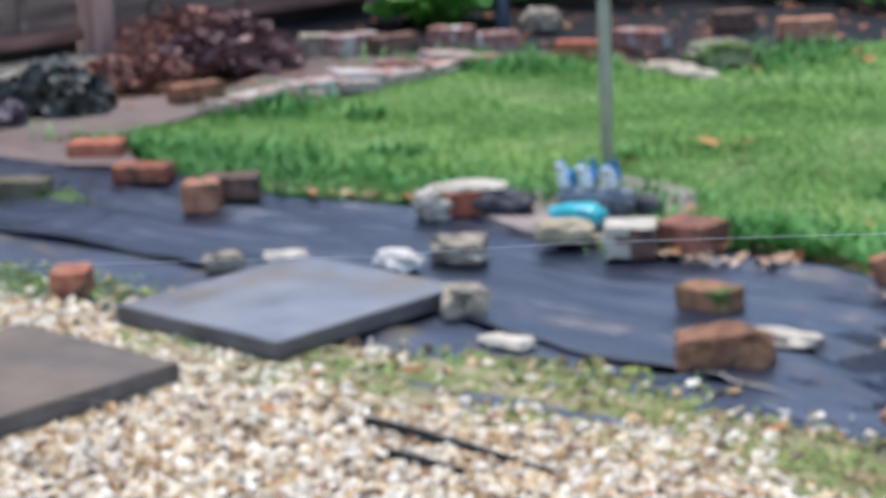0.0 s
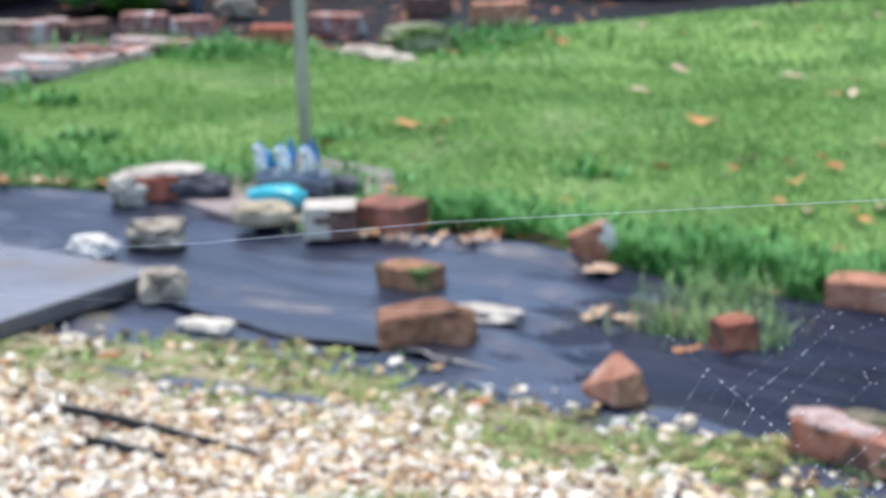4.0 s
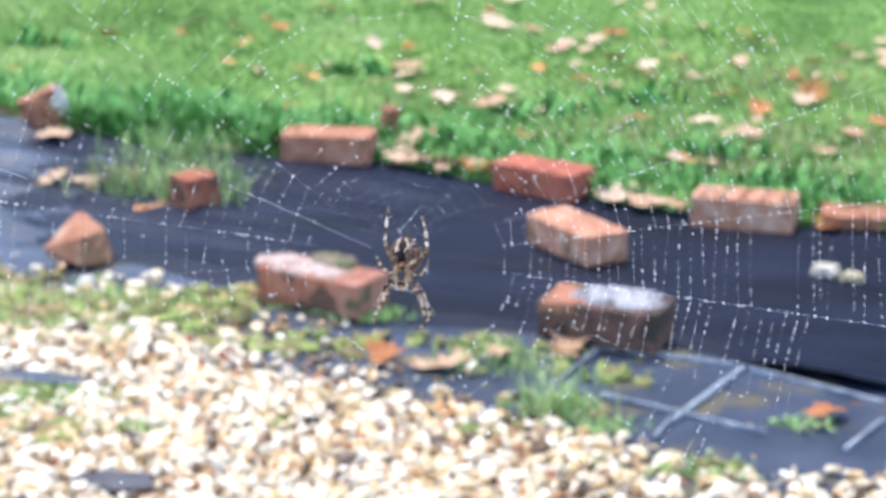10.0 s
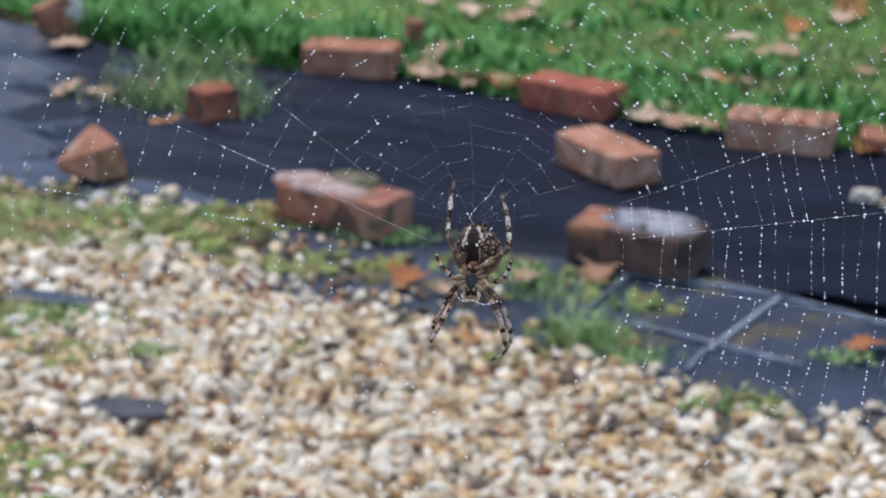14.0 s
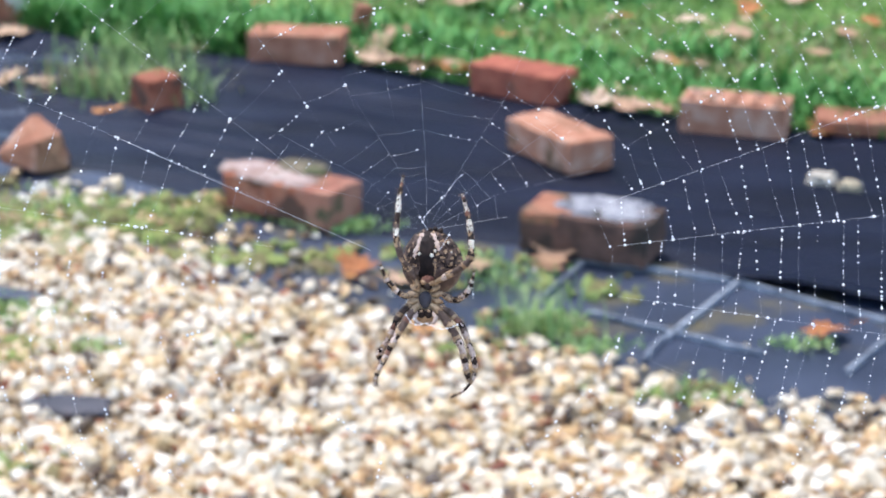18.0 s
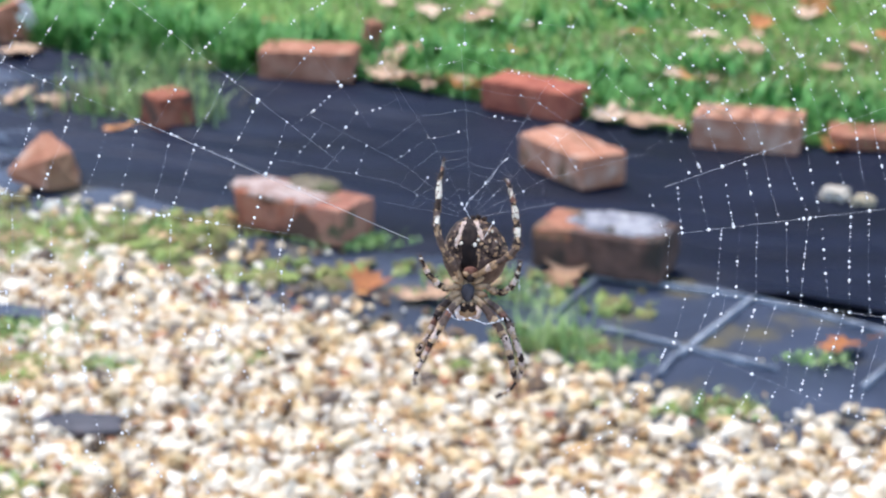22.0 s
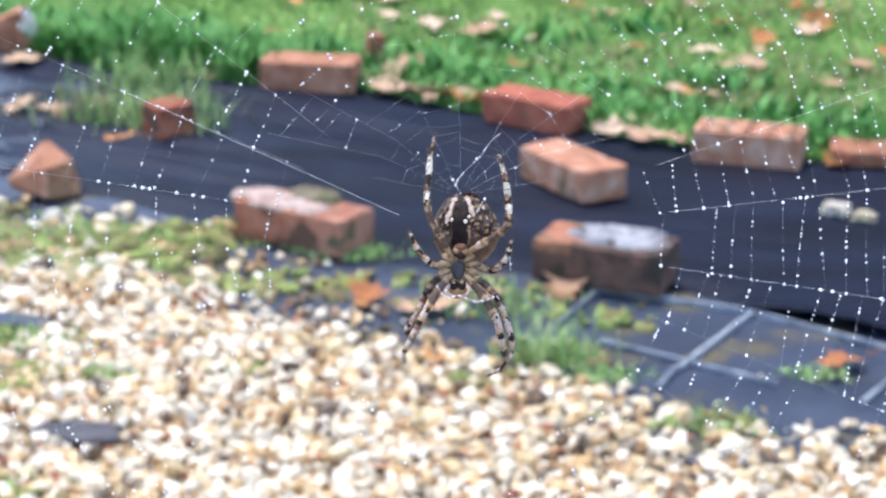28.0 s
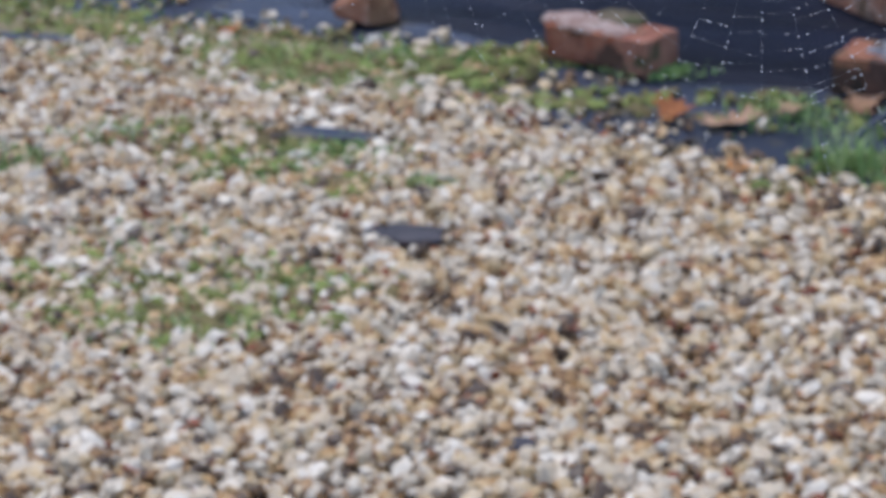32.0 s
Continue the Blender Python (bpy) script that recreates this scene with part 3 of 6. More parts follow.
gx, gy, patch = gx[keep], gy[keep], patch[keep]
size = rng.gamma(4.5, 0.0021, len(gx)).clip(0.0038, 0.020)
gz = size * 0.35 + np.where(along(GRAVEL_EDGE, gx) - gy > 0, rng.uniform(0, 0.006, len(gx)), 0.008)
tagged(grains("gravel", np.stack([gx, gy, gz], -1), size, pebble_mat, 8, 0.55, 0.30, False), "pale cream, tan and ochre flint gravel", "gravel", kind="stuff")
lx, ly = rng.uniform(-7.0, -5.6, 34000), rng.uniform(6.2, 8.2, 34000)
near = np.abs((lx + 6.29) - (ly - 7.45) * 0.33) < 0.17
tagged(grains("fence_gravel", np.stack([lx, ly, np.full(len(lx), 0.006)], -1)[near], rng.uniform(0.010, 0.022, near.sum()), pebble_mat, 18), "strip of pale gravel under the fence", "gravel", kind="stuff")

r = np.random.default_rng(16)
sx, sy = r.uniform(-3.2, 0.7, 2600), r.uniform(2.2, 4.2, 2600)
ok = (sy < along(GRAVEL_EDGE, sx) - 0.02) & (sx > -1.1 - (sy - 2.0) * 1.6)
tagged(grains("brown_scraps", np.stack([sx, sy, np.full(len(sx), 0.013)], -1)[ok], r.uniform(0.004, 0.011, ok.sum()), litter_mat, 20, 0.3, 0.45, False), "brown leaf and bark scraps among the pebbles", "litter", kind="stuff")
r = np.random.default_rng(15)
ox, oy = r.uniform(-4.2, 3.0, 16000), r.uniform(-1.4, 3.6, 16000)
ok = (ox > 0.8) | (oy < 2.15) | (ox < -1.1 - (oy - 2.0) * 1.6)
ok &= oy < along(GRAVEL_EDGE, ox) - 0.15
ox, oy = ox[ok], oy[ok]
tagged(grains("outer_gravel", np.stack([ox, oy, np.full(len(ox), 0.003)], -1), r.uniform(0.009, 0.024, len(ox)), pebble_mat, 19, 0.55, 0.3, False), "pale flint gravel round the standing place", "gravel", kind="stuff")

# moss cushions among the pebbles: x, y, half width, half depth, count
mx, my = [], []
for px, py, sx, sy, count in [(-1.86, 4.30, 0.14, 0.05, 220), (-1.72, 4.18, 0.20, 0.07, 300), (-1.74, 3.97, 0.10, 0.04, 180), (-1.50, 4.10, 0.12, 0.05, 260), (-1.20, 4.02, 0.14, 0.06, 380), (-1.02, 3.90, 0.15, 0.05, 620), (-0.82, 3.89, 0.12, 0.05, 560),
                              (-0.68, 3.93, 0.08, 0.04, 300), (-0.55, 3.98, 0.05, 0.03, 140), (-1.10, 3.52, 0.06, 0.03, 150), (-0.95, 3.41, 0.09, 0.04, 340), (-0.72, 3.28, 0.04, 0.03, 120), (-0.13, 3.75, 0.10, 0.03, 70), (0.0, 3.66, 0.10, 0.05, 35), (0.15, 3.60, 0.05, 0.016, 30), (-0.88, 3.84, 0.16, 0.04, 520), (-0.66, 3.86, 0.06, 0.03, 160),
                              (0.05, 3.42, 0.06, 0.04, 40), (-0.06, 3.32, 0.04, 0.02, 70), (-0.74, 2.87, 0.08, 0.05, 260), (-0.84, 2.76, 0.12, 0.06, 460), (-1.05, 2.84, 0.14, 0.06, 380), (-0.92, 3.32, 0.06, 0.03, 150), (-2.2, 4.15, 0.12, 0.05, 300),
                              (0.27, 3.21, 0.06, 0.02, 60), (-0.45, 3.72, 0.10, 0.03, 120), (-3.4, 4.52, 0.25, 0.06, 300), (-3.85, 4.60, 0.2, 0.06, 260), (-4.3, 5.45, 0.12, 0.05, 200), (-4.32, 5.16, 0.10, 0.05, 120)]:
    r = np.random.default_rng(int(abs(px * 900 + py * 70)))
    count = int(count * 0.8)
    mx.append(px + r.normal(0, sx * 0.9, count)), my.append(py + r.normal(0, sy * 0.9, count))
mx, my = np.concatenate(mx), np.concatenate(my)
tagged(grains("moss", np.stack([mx, my, np.full(len(mx), 0.007)], -1), rng.gamma(3.5, 0.0031, len(mx)).clip(0.003, 0.024), moss_mat, 28, 0.42, 0.3, False), "olive and yellow-green moss between the pebbles", "moss", kind="stuff")

# ---- grass ----
def scatter(n, x0, x1, y0, y1, seed):
    r = np.random.default_rng(seed)
    return r.uniform(x0, x1, n), r.uniform(y0, y1, n)


x, y = scatter(260000, -4.7, 1.1, 4.4, 8.2, 21)
ok = inside(LAWN, x, y) & (x > -4.7) & (y < 8.2)
tagged(blades("lawn_grass", x[ok], y[ok], 0.021, 0.0046, 0.98, grass_mat, 0.02, 31), "short bright green lawn grass", "grass", kind="stuff")
x, y = scatter(70000, -4.7, 1.4, 8.2, 12.6, 22)
ok = inside(LAWN, x, y)
tagged(blades("far_grass", x[ok], y[ok], 0.026, 0.008, 0.98, grass_mat, 0.02, 32), "bright green lawn grass farther off", "grass", kind="stuff")
x, y = scatter(90000, -4.7, 1.1, 4.4, 9.0, 23)
front = y - along(LAWN_FRONT, x)
tuft = np.array([noise.noise((a * 2.3, b * 2.3, 7)) for a, b in zip(x, y)])
rg = np.random.default_rng(44)
ok = inside(LAWN, x, y + 0.03) & (rg.uniform(size=len(x)) < np.clip(1.3 * np.exp(-np.abs(front - 0.09) / 0.12) * (0.6 + 1.7 * tuft), 0, 1) + 0.14 * (tuft > 0.3))
tagged(blades("edge_grass", x[ok], y[ok], 0.060, 0.0068, 0.97, edge_grass_mat, 0.012, 33, 0.45), "longer grass tufts hanging over the lawn edge", "grass", kind="stuff")

dx, dy = [], []
r = np.random.default_rng(81)
for px, py, sx, sy, count in [(0.65, 5.2, 0.2, 0.12, 900), (0.35, 4.95, 0.2, 0.08, 600), (0.55, 5.9, 0.3, 0.2, 900), (0.1, 5.3, 0.15, 0.08, 350), (-0.3, 5.6, 0.2, 0.1, 350), (0.75, 4.8, 0.15, 0.08, 500), (-1.2, 5.42, 0.2, 0.05, 300), (-0.9, 4.8, 0.10, 0.06, 200), (-3.2, 5.85, 0.4, 0.06, 500), (-2.0, 6.5, 0.5, 0.3, 500)]:
    dx.append(px + r.normal(0, sx, count)), dy.append(py + r.normal(0, sy, count))
dx, dy = np.concatenate(dx), np.concatenate(dy)
ok = inside(LAWN, dx, dy)
tagged(blades("dry_blades", dx[ok], dy[ok], 0.028, 0.005, 0.98, dry_grass, 0.022, 82), "dry straw-coloured blades in thin lawn patches", "grass", kind="stuff")

# lush tufts on the lawn's edge
tx, ty, tl = [], [], []
for px, py, sx, sy, count, tall in [(-1.05, 5.17, 0.20, 0.07, 2600, 0.125), (-0.78, 5.13, 0.12, 0.06, 1200, 0.11), (-1.55, 5.50, 0.16, 0.05, 1300, 0.095), (-1.80, 5.62, 0.12, 0.06, 900, 0.09), (-0.25, 5.05, 0.10, 0.05, 700, 0.07),
                                    (0.14, 4.82, 0.10, 0.05, 800, 0.075), (0.58, 4.66, 0.14, 0.05, 800, 0.075), (-2.45, 5.98, 0.2, 0.06, 400, 0.08), (-3.4, 5.95, 0.35, 0.08, 1500, 0.085), (-4.1, 6.15, 0.25, 0.10, 1500, 0.10),
                                    (-4.35, 7.05, 0.10, 0.12, 700, 0.12), (-3.95, 8.25, 0.3, 0.10, 800, 0.12), (-2.8, 8.75, 0.15, 0.2, 500, 0.12), (-2.65, 5.9, 0.15, 0.06, 350, 0.08), (-0.35, 5.35, 0.25, 0.10, 500, 0.05), (0.25, 5.1, 0.25, 0.12, 600, 0.05)]:
    r = np.random.default_rng(count + int(px * 100) % 97)
    cx, cy = px + r.normal(0, sx, count), py + r.normal(0, sy, count)
    tx.append(cx), ty.append(np.maximum(cy, along(LAWN_FRONT, cx) - 0.02)), tl.append(tall * (0.45 + 0.6 * np.clip(0.5 + np.array([noise.noise((a * 11, b * 11, 2)) for a, b in zip(cx, cy)]), 0, 1)))
tagged(blades("tufts", np.concatenate(tx), np.concatenate(ty), np.concatenate(tl), 0.0105, 0.97, edge_grass_mat, 0.015, 61, 0.4), "lush dark green grass tufts on the lawn edge", "grass", kind="stuff")

# broad-leaved weeds along the lawn's edge
bx, by = [], []
r = np.random.default_rng(71)
for px, py, count in [(-1.08, 5.30, 60), (-0.93, 5.20, 70), (-1.0, 5.45, 60), (-0.80, 5.30, 50), (-0.62, 5.22, 40), (-1.54, 5.60, 60), (-1.73, 5.70, 60), (0.10, 4.95, 40), (-0.25, 5.10, 40), (0.50, 4.80, 40), (-0.05, 5.45, 40), (0.35, 5.05, 40),
                      (-1.95, 5.60, 50), (-2.2, 5.75, 30), (-1.3, 5.45, 40), (-0.45, 5.18, 30), (0.7, 4.75, 40), (-0.6, 5.9, 30), (0.2, 5.6, 30), (-1.6, 6.2, 30), (-2.6, 6.6, 30), (-3.4, 6.4, 40), (-3.9, 7.0, 40), (-1.86, 5.62, 50), (-1.80, 5.52, 30)]:
    count = int(count * 1.5)
    bx.append(px + r.normal(0, 0.065, count)), by.append(py + r.normal(0, 0.035, count))
tagged(blades("broad_weeds", np.concatenate(bx), np.concatenate(by), 0.072, 0.021, 0.97, edge_grass_mat, 0.016, 72, 0.3), "broad-leaved green weeds growing in the lawn edge", "weed", kind="stuff")

# weeds and moss in the gravel and on the membrane: places, spread, count
WEEDS = [(-2.25, 4.13, 0.16, 110), (-2.0, 4.30, 0.12, 50), (-1.72, 4.18, 0.20, 60), (-1.45, 4.15, 0.12, 30), (-1.0, 3.92, 0.14, 110), (-0.80, 3.92, 0.10, 100), (-1.15, 3.98, 0.12, 30),
         (0.05, 3.44, 0.06, 90), (-0.02, 3.64, 0.08, 60), (-0.86, 3.85, 0.12, 190), (-0.68, 3.93, 0.05, 110), (-0.07, 3.72, 0.07, 50), (-0.78, 3.42, 0.06, 220), (-0.60, 3.28, 0.03, 70), (-0.94, 3.32, 0.07, 200), (0.30, 3.20, 0.05, 70), (0.46, 3.40, 0.04, 45),
         (-3.4, 4.52, 0.20, 420), (-3.8, 4.58, 0.16, 350), (-2.75, 4.22, 0.10, 150), (-0.72, 2.88, 0.08, 90), (-0.84, 2.72, 0.11, 110), (-0.98, 2.98, 0.12, 80), (-0.30, 3.88, 0.05, 120), 
         (-0.42, 3.33, 0.03, 40), (-0.35, 3.90, 0.05, 80), (-4.2, 5.47, 0.10, 260), (-4.4, 5.44, 0.08, 200), (-1.35, 3.32, 0.08, 130), (-1.22, 3.47, 0.07, 120), (0.14, 3.36, 0.05, 80)]
wx, wy = [], []
for px, py, spread, count in WEEDS:
    r = np.random.default_rng(int(abs(px * 1000 + py * 77)))
    wx.append(px + r.normal(0, spread * 0.75, 2 * count)), wy.append(py + r.normal(0, spread * 0.42, 2 * count))
wx, wy = np.concatenate(wx), np.concatenate(wy)
tagged(blades("weeds", wx, wy, 0.013, 0.007, 0.98, weed_mat, 0.011, 51), "low green moss and seedling weeds in the gravel", "weed", kind="stuff")
for px, py, spread, count, tall in [(0.06, 3.42, 0.035, 90, 0.075), (-0.02, 3.62, 0.06, 65, 0.04), (-0.90, 4.90, 0.07, 220, 0.10), (-0.88, 4.74, 0.06, 120, 0.07), (-0.77, 4.63, 0.05, 110, 0.09), (-0.93, 4.72, 0.10, 200, 0.06), (-0.90, 4.66, 0.08, 160, 0.085), (-0.62, 3.27, 0.015, 16, 0.03), (-2.13, 5.36, 0.03, 40, 0.06)]:
    r = np.random.default_rng(count)
    tagged(blades("grass_tuft", px + r.normal(0, spread, count), py + r.normal(0, spread * 0.6, count), tall, 0.004, 0.8, weed_mat if count != 200 else dry_grass, 0.01, count), "small grass tuft growing through the membrane", "grass", "grass tufts", "stuff")


# ---- bricks and stones ----
def brick(x, y, yaw, mat, label, l=0.215, w=0.1025, h=0.065, z=0.011, tilt=(0, 0), seed=0, chip=0.006):
    """A loose brick whose base centre lies at x, y."""
    ob = part("brick", brick_bm(l, w, h, seed + x * 7.7 + y * 3.3, chip), mat)
    ob.matrix_world = pose(x, y, z, tilt[0], tilt[1], yaw)
    return tagged(ob, label, "brick", "loose bricks")


def along_front(left, right, l, w):
    """The centre and turn of a brick whose front bottom edge runs between two points."""
    (ax, ay), (bx, by) = left, right
    a = math.atan2(by - ay, bx - ax)
    return (ax + bx) / 2 - math.sin(a) * w / 2, (ay + by) / 2 + math.cos(a) * w / 2, math.degrees(a)


def edge_brick(left, right, mat, label, l=0.215, w=0.1025, h=0.065, **more):
    x, y, yaw = along_front(left, right, l, w)
    return brick(x, y - 0.045, yaw, mat, label, l, w, h, **more)


ON = "lying on the black weed membrane"
i_brick = edge_brick((-0.531, 4.0), (-0.325, 3.888), mortared_brick, "red brick with mortar crust on the black membrane", l=0.235, h=0.068, seed=1, chip=0.008)
i_brick.data.materials[0] = red_brick
# right third in duller brick, with shade and moss put into its colour
i_brick.data.materials.append(dull_brick)
for f in i_brick.data.polygons:
    f.material_index = int(f.center.x > 0.05 + 0.02 * math.sin(f.center.z * 70) + 0.012 * math.sin(f.center.y * 110))
edge_brick((-0.045, 4.411), (0.087, 4.235), orange_brick, "pale orange brick " + ON, seed=2)
o_brick = edge_brick((0.017, 3.815), (0.216, 3.745), brown_brick, "dark brown brick with a grey mortar crust", l=0.225, w=0.11, h=0.075, seed=3, chip=0.009)
o_brick.data.materials.append(orange_brick)
for f in o_brick.data.polygons:
    f.material_index = int(f.center.z > 0.062 and f.center.x + 0.012 * math.sin(f.center.y * 90) < -0.035)
edge_brick((-0.155, 4.815), (0.050, 4.70), bright_brick, "bright red brick at the lawn edge", seed=4)
edge_brick((-0.672, 5.0), (-0.427, 4.985), orange_brick, "pinkish orange brick at the lawn edge", seed=5, h=0.07)
edge_brick((-0.84, 4.628), (-0.79, 4.58), red_brick, "half brick standing among dry grass", l=0.075, w=0.085, h=0.07, seed=6)
tilted = brick(-1.27, 5.215, 30, orange_brick, "tilted brick with white mortar at the lawn edge", l=0.105, w=0.095, h=0.095, tilt=(-12, -20), z=0.022, seed=7, chip=0.01)
tilted.data.materials.append(half_mortared)
for f in tilted.data.polygons:
    f.material_index = int(f.center.x > 0.022 + 0.012 * math.sin(f.center.z * 80))
brick(-0.435, 5.20, 35, orange_brick, "broken brick piece in the grass", l=0.04, w=0.04, h=0.075, z=0.02, tilt=(0, 10), seed=8, chip=0.01)
brick(-1.665, 4.90, -18, mossy_brick, "mossy brown brick " + ON, l=0.15, w=0.095, h=0.058, seed=9, chip=0.009)
brick(-3.306, 4.47, 28, red_brick, "small red brick end on the old membrane", l=0.10, w=0.12, h=0.07, seed=11)
brick(-4.266, 5.04, 20, mossy_brick, "brown brick with moss on its top", l=0.16, w=0.15, h=0.08, seed=12)
brick(-4.295, 5.45, 20, grey_mossy, "grey-green mossy brick " + ON, l=0.215, w=0.10, h=0.058, seed=13)
brick(-4.437, 6.06, 20, bright_brick, "clean bright red brick on the path edge", l=0.19, w=0.12, h=0.058, z=0.02, seed=14)
brick(-4.018, 5.76, 20, red_brick, "red brick half hidden by grass", l=0.19, w=0.11, h=0.055, z=0.02, seed=15)
brick(-3.558, 5.44, 25, orange_brick, "upturned orange brick " + ON, l=0.11, w=0.10, h=0.095, seed=16, chip=0.012)
brick(-3.575, 5.63, 28, brown_brick, "dark red brick against the lawn edge", l=0.18, w=0.10, h=0.07, z=0.02, seed=17)
brick(-5.08, 5.75, 30, orange_brick, "broken orange brick " + ON, l=0.19, w=0.11, h=0.08, seed=18, chip=0.014)
brick(-4.98, 5.72, 60, litter_mat, "crumbled red brick rubble " + ON, l=0.11, w=0.09, h=0.03, seed=19, chip=0.014)
brick(-5.065, 6.075, 45, red_brick, "weathered red brick by the purple plants", l=0.23, w=0.11, h=0.085, z=0.03, seed=20)
brick(-5.45, 6.72, 17, bright_brick, "red brick end in the flower bed", l=0.09, w=0.10, h=0.10, z=-0.02, seed=21)
brick(-4.765, 7.13, 62, umber_path, "orange-brown brick on the concrete path", l=0.215, w=0.10, h=0.07, z=0.03, seed=22)
# the row of mortar-crusted bricks between path and lawn
for k in range(15):
    s = k / 14
    bx, by = -4.45 + 0.34 * s + 0.03 * math.sin(k * 2.3), 6.95 + 1.30 * s
    brick(bx, by, 62 + 18 * math.sin(k * 1.7), (lime, mortared_brick, half_mortared)[k % 3], "mortar-crusted edging brick between path and lawn", l=0.235, w=0.12, h=0.045 + 0.025 * (k % 3 == 1), z=0.024, tilt=(7 * math.sin(k * 3.1), 8 * math.cos(k * 1.9)), seed=30 + k, chip=0.012)
for k, (bx, by, yaw, m, ln, hh) in enumerate([(-5.12, 8.36, 30, mortared_brick, 0.16, 0.12), (-4.98, 8.44, 15, grey_stone, 0.16, 0.13), (-4.80, 8.50, 55, mortared_brick, 0.23, 0.13), (-4.62, 8.56, 50, brown_brick, 0.22, 0.12), (-4.48, 8.86, 14, mortared_brick, 0.20, 0.12),
                                              (-4.22, 8.82, 30, mortared_brick, 0.18, 0.11), (-3.74, 8.68, 6, bright_brick, 0.215, 0.10), (-3.60, 9.02, -8, mortared_brick, 0.25, 0.11), (-3.43, 9.72, 40, brown_brick, 0.20, 0.11),
                                              (-2.98, 9.46, 30, orange_brick, 0.25, 0.12), (-3.93, 8.52, 10, moss_stone, 0.16, 0.05)]):
    brick(bx, by - 0.08, yaw, m, "weathered brick on the back bed", l=ln * 1.02, w=0.11, h=hh * 0.86, z=0.008, seed=60 + k, chip=0.010)


def perforated_brick():
    """A new red brick with rows of round holes through it."""
    l, w, h = 0.215, 0.1025, 0.065
    bm = bmesh.new()
    cols, rws, rad = 5, 2, 0.0125
    tops = []
    for z in (0, h):
        cells = []
        for i in range(cols):
            for j in range(rws):
                cx, cy = -l / 2 + l * (i + 0.5) / cols, -w / 2 + w * (j + 0.5) / rws
                hx, hy = l / cols / 2, w / rws / 2
                ring, square = [], []
                for k in range(16):
                    a = k * math.pi / 8
                    c, s = math.cos(a), math.sin(a)
                    ring.append(bm.verts.new((cx + rad * c, cy + rad * s, z)))
                    q = max(abs(c), abs(s))
                    square.append(bm.verts.new((cx + hx * c / q, cy + hy * s / q, z)))
                for k in range(16):
                    bm.faces.new((ring[k], ring[(k + 1) % 16], square[(k + 1) % 16], square[k]))
                cells.append((ring, square))
        tops.append(cells)
    for (r0, s0), (r1, s1) in zip(*tops):
        for k in range(16):
            bm.faces.new((r0[k], r0[(k + 1) % 16], r1[(k + 1) % 16], r1[k]))
            mid = (s0[k].co + s0[(k + 1) % 16].co) / 2
            if abs(mid.x) > l / 2 - 1e-4 or abs(mid.y) > w / 2 - 1e-4:
                bm.faces.new((s0[k], s0[(k + 1) % 16], s1[(k + 1) % 16], s1[k]))
    bmesh.ops.remove_doubles(bm, verts=bm.verts, dist=1e-5)
    bmesh.ops.recalc_face_normals(bm, faces=bm.faces)
    bmesh.ops.bevel(bm, geom=[e for e in bm.edges if len(e.link_faces) == 2 and e.calc_face_angle() > 1 and e.calc_length() > 0.02], offset=0.003, segments=1, affect="EDGES")
    return part("perforated_brick", bm, orange_brick)


x, y, yaw = along_front((0.296, 4.545), (0.505, 4.50), 0.215, 0.1025)
p = perforated_brick()
p.matrix_world = pose(x, y - 0.03, 0.012, 0, 0, yaw)
tagged(p, "red perforated brick with round holes at the lawn edge", "brick", "loose bricks")
brick(0.68, 4.555, -4, orange_brick, "flat orange brick slip lying by the lawn", h=0.032, seed=95)

# the tilted broken brick
def wedge(x, y, yaw, mat, label, corners, rough=0.004):
    """A broken brick: the hull of a few corners, with worn faces."""
    bm = bmesh.new()
    for p in corners:
        bm.verts.new(p)
    bmesh.ops.convex_hull(bm, input=bm.verts[:])
    bmesh.ops.subdivide_edges(bm, edges=bm.edges[:], cuts=4, use_grid_fill=True)
    for v in bm.verts:
        v.co += noise.noise_vector(v.co * 40 + Vector((x, y, 0))) * rough + noise.noise_vector(v.co * 110) * rough * 0.5
        v.co.z = max(v.co.z, 0)
    ob = part("brick", bm, mat)
    ob.matrix_world = pose(x, y, 0.014, 0, 0, yaw)
    return tagged(ob, label, "brick", "loose bricks")


wedge(-1.455, 4.46, 30, umber_brick, "rough reddish brown broken brick lying on the black weed membrane",
      ((-0.112, -0.052, 0), (0.085, -0.055, 0), (0.118, 0.0, 0), (0.10, 0.055, 0), (-0.108, 0.052, 0), (-0.110, -0.046, 0.068), (-0.100, 0.05, 0.072), (0.0, -0.052, 0.078), (0.03, 0.052, 0.088), (0.078, -0.03, 0.082), (0.112, 0.03, 0.058)), 0.007)
split = wedge(-0.929, 4.163, 0, orange_brick, "broken orange brick wedge with a raised corner on the membrane",
      ((-0.070, -0.022, 0.030), (-0.062, -0.014, 0.008), (-0.045, 0.01, 0), (0.011, -0.042, 0), (0.066, -0.010, 0), (0.052, 0.06, 0), (-0.03, 0.06, 0), (-0.012, 0.016, 0.095), (0.002, 0.024, 0.095), (0.012, -0.038, 0.060), (0.050, 0.004, 0.064)), 0.0032)
# right front faces take a darker brick: their shade is put into the colour
split.data.materials.append(umber_brick)
for f in split.data.polygons:
    f.material_index = int(f.normal.x > 0.3 and f.normal.y < 0 and f.normal.z < 0.6)

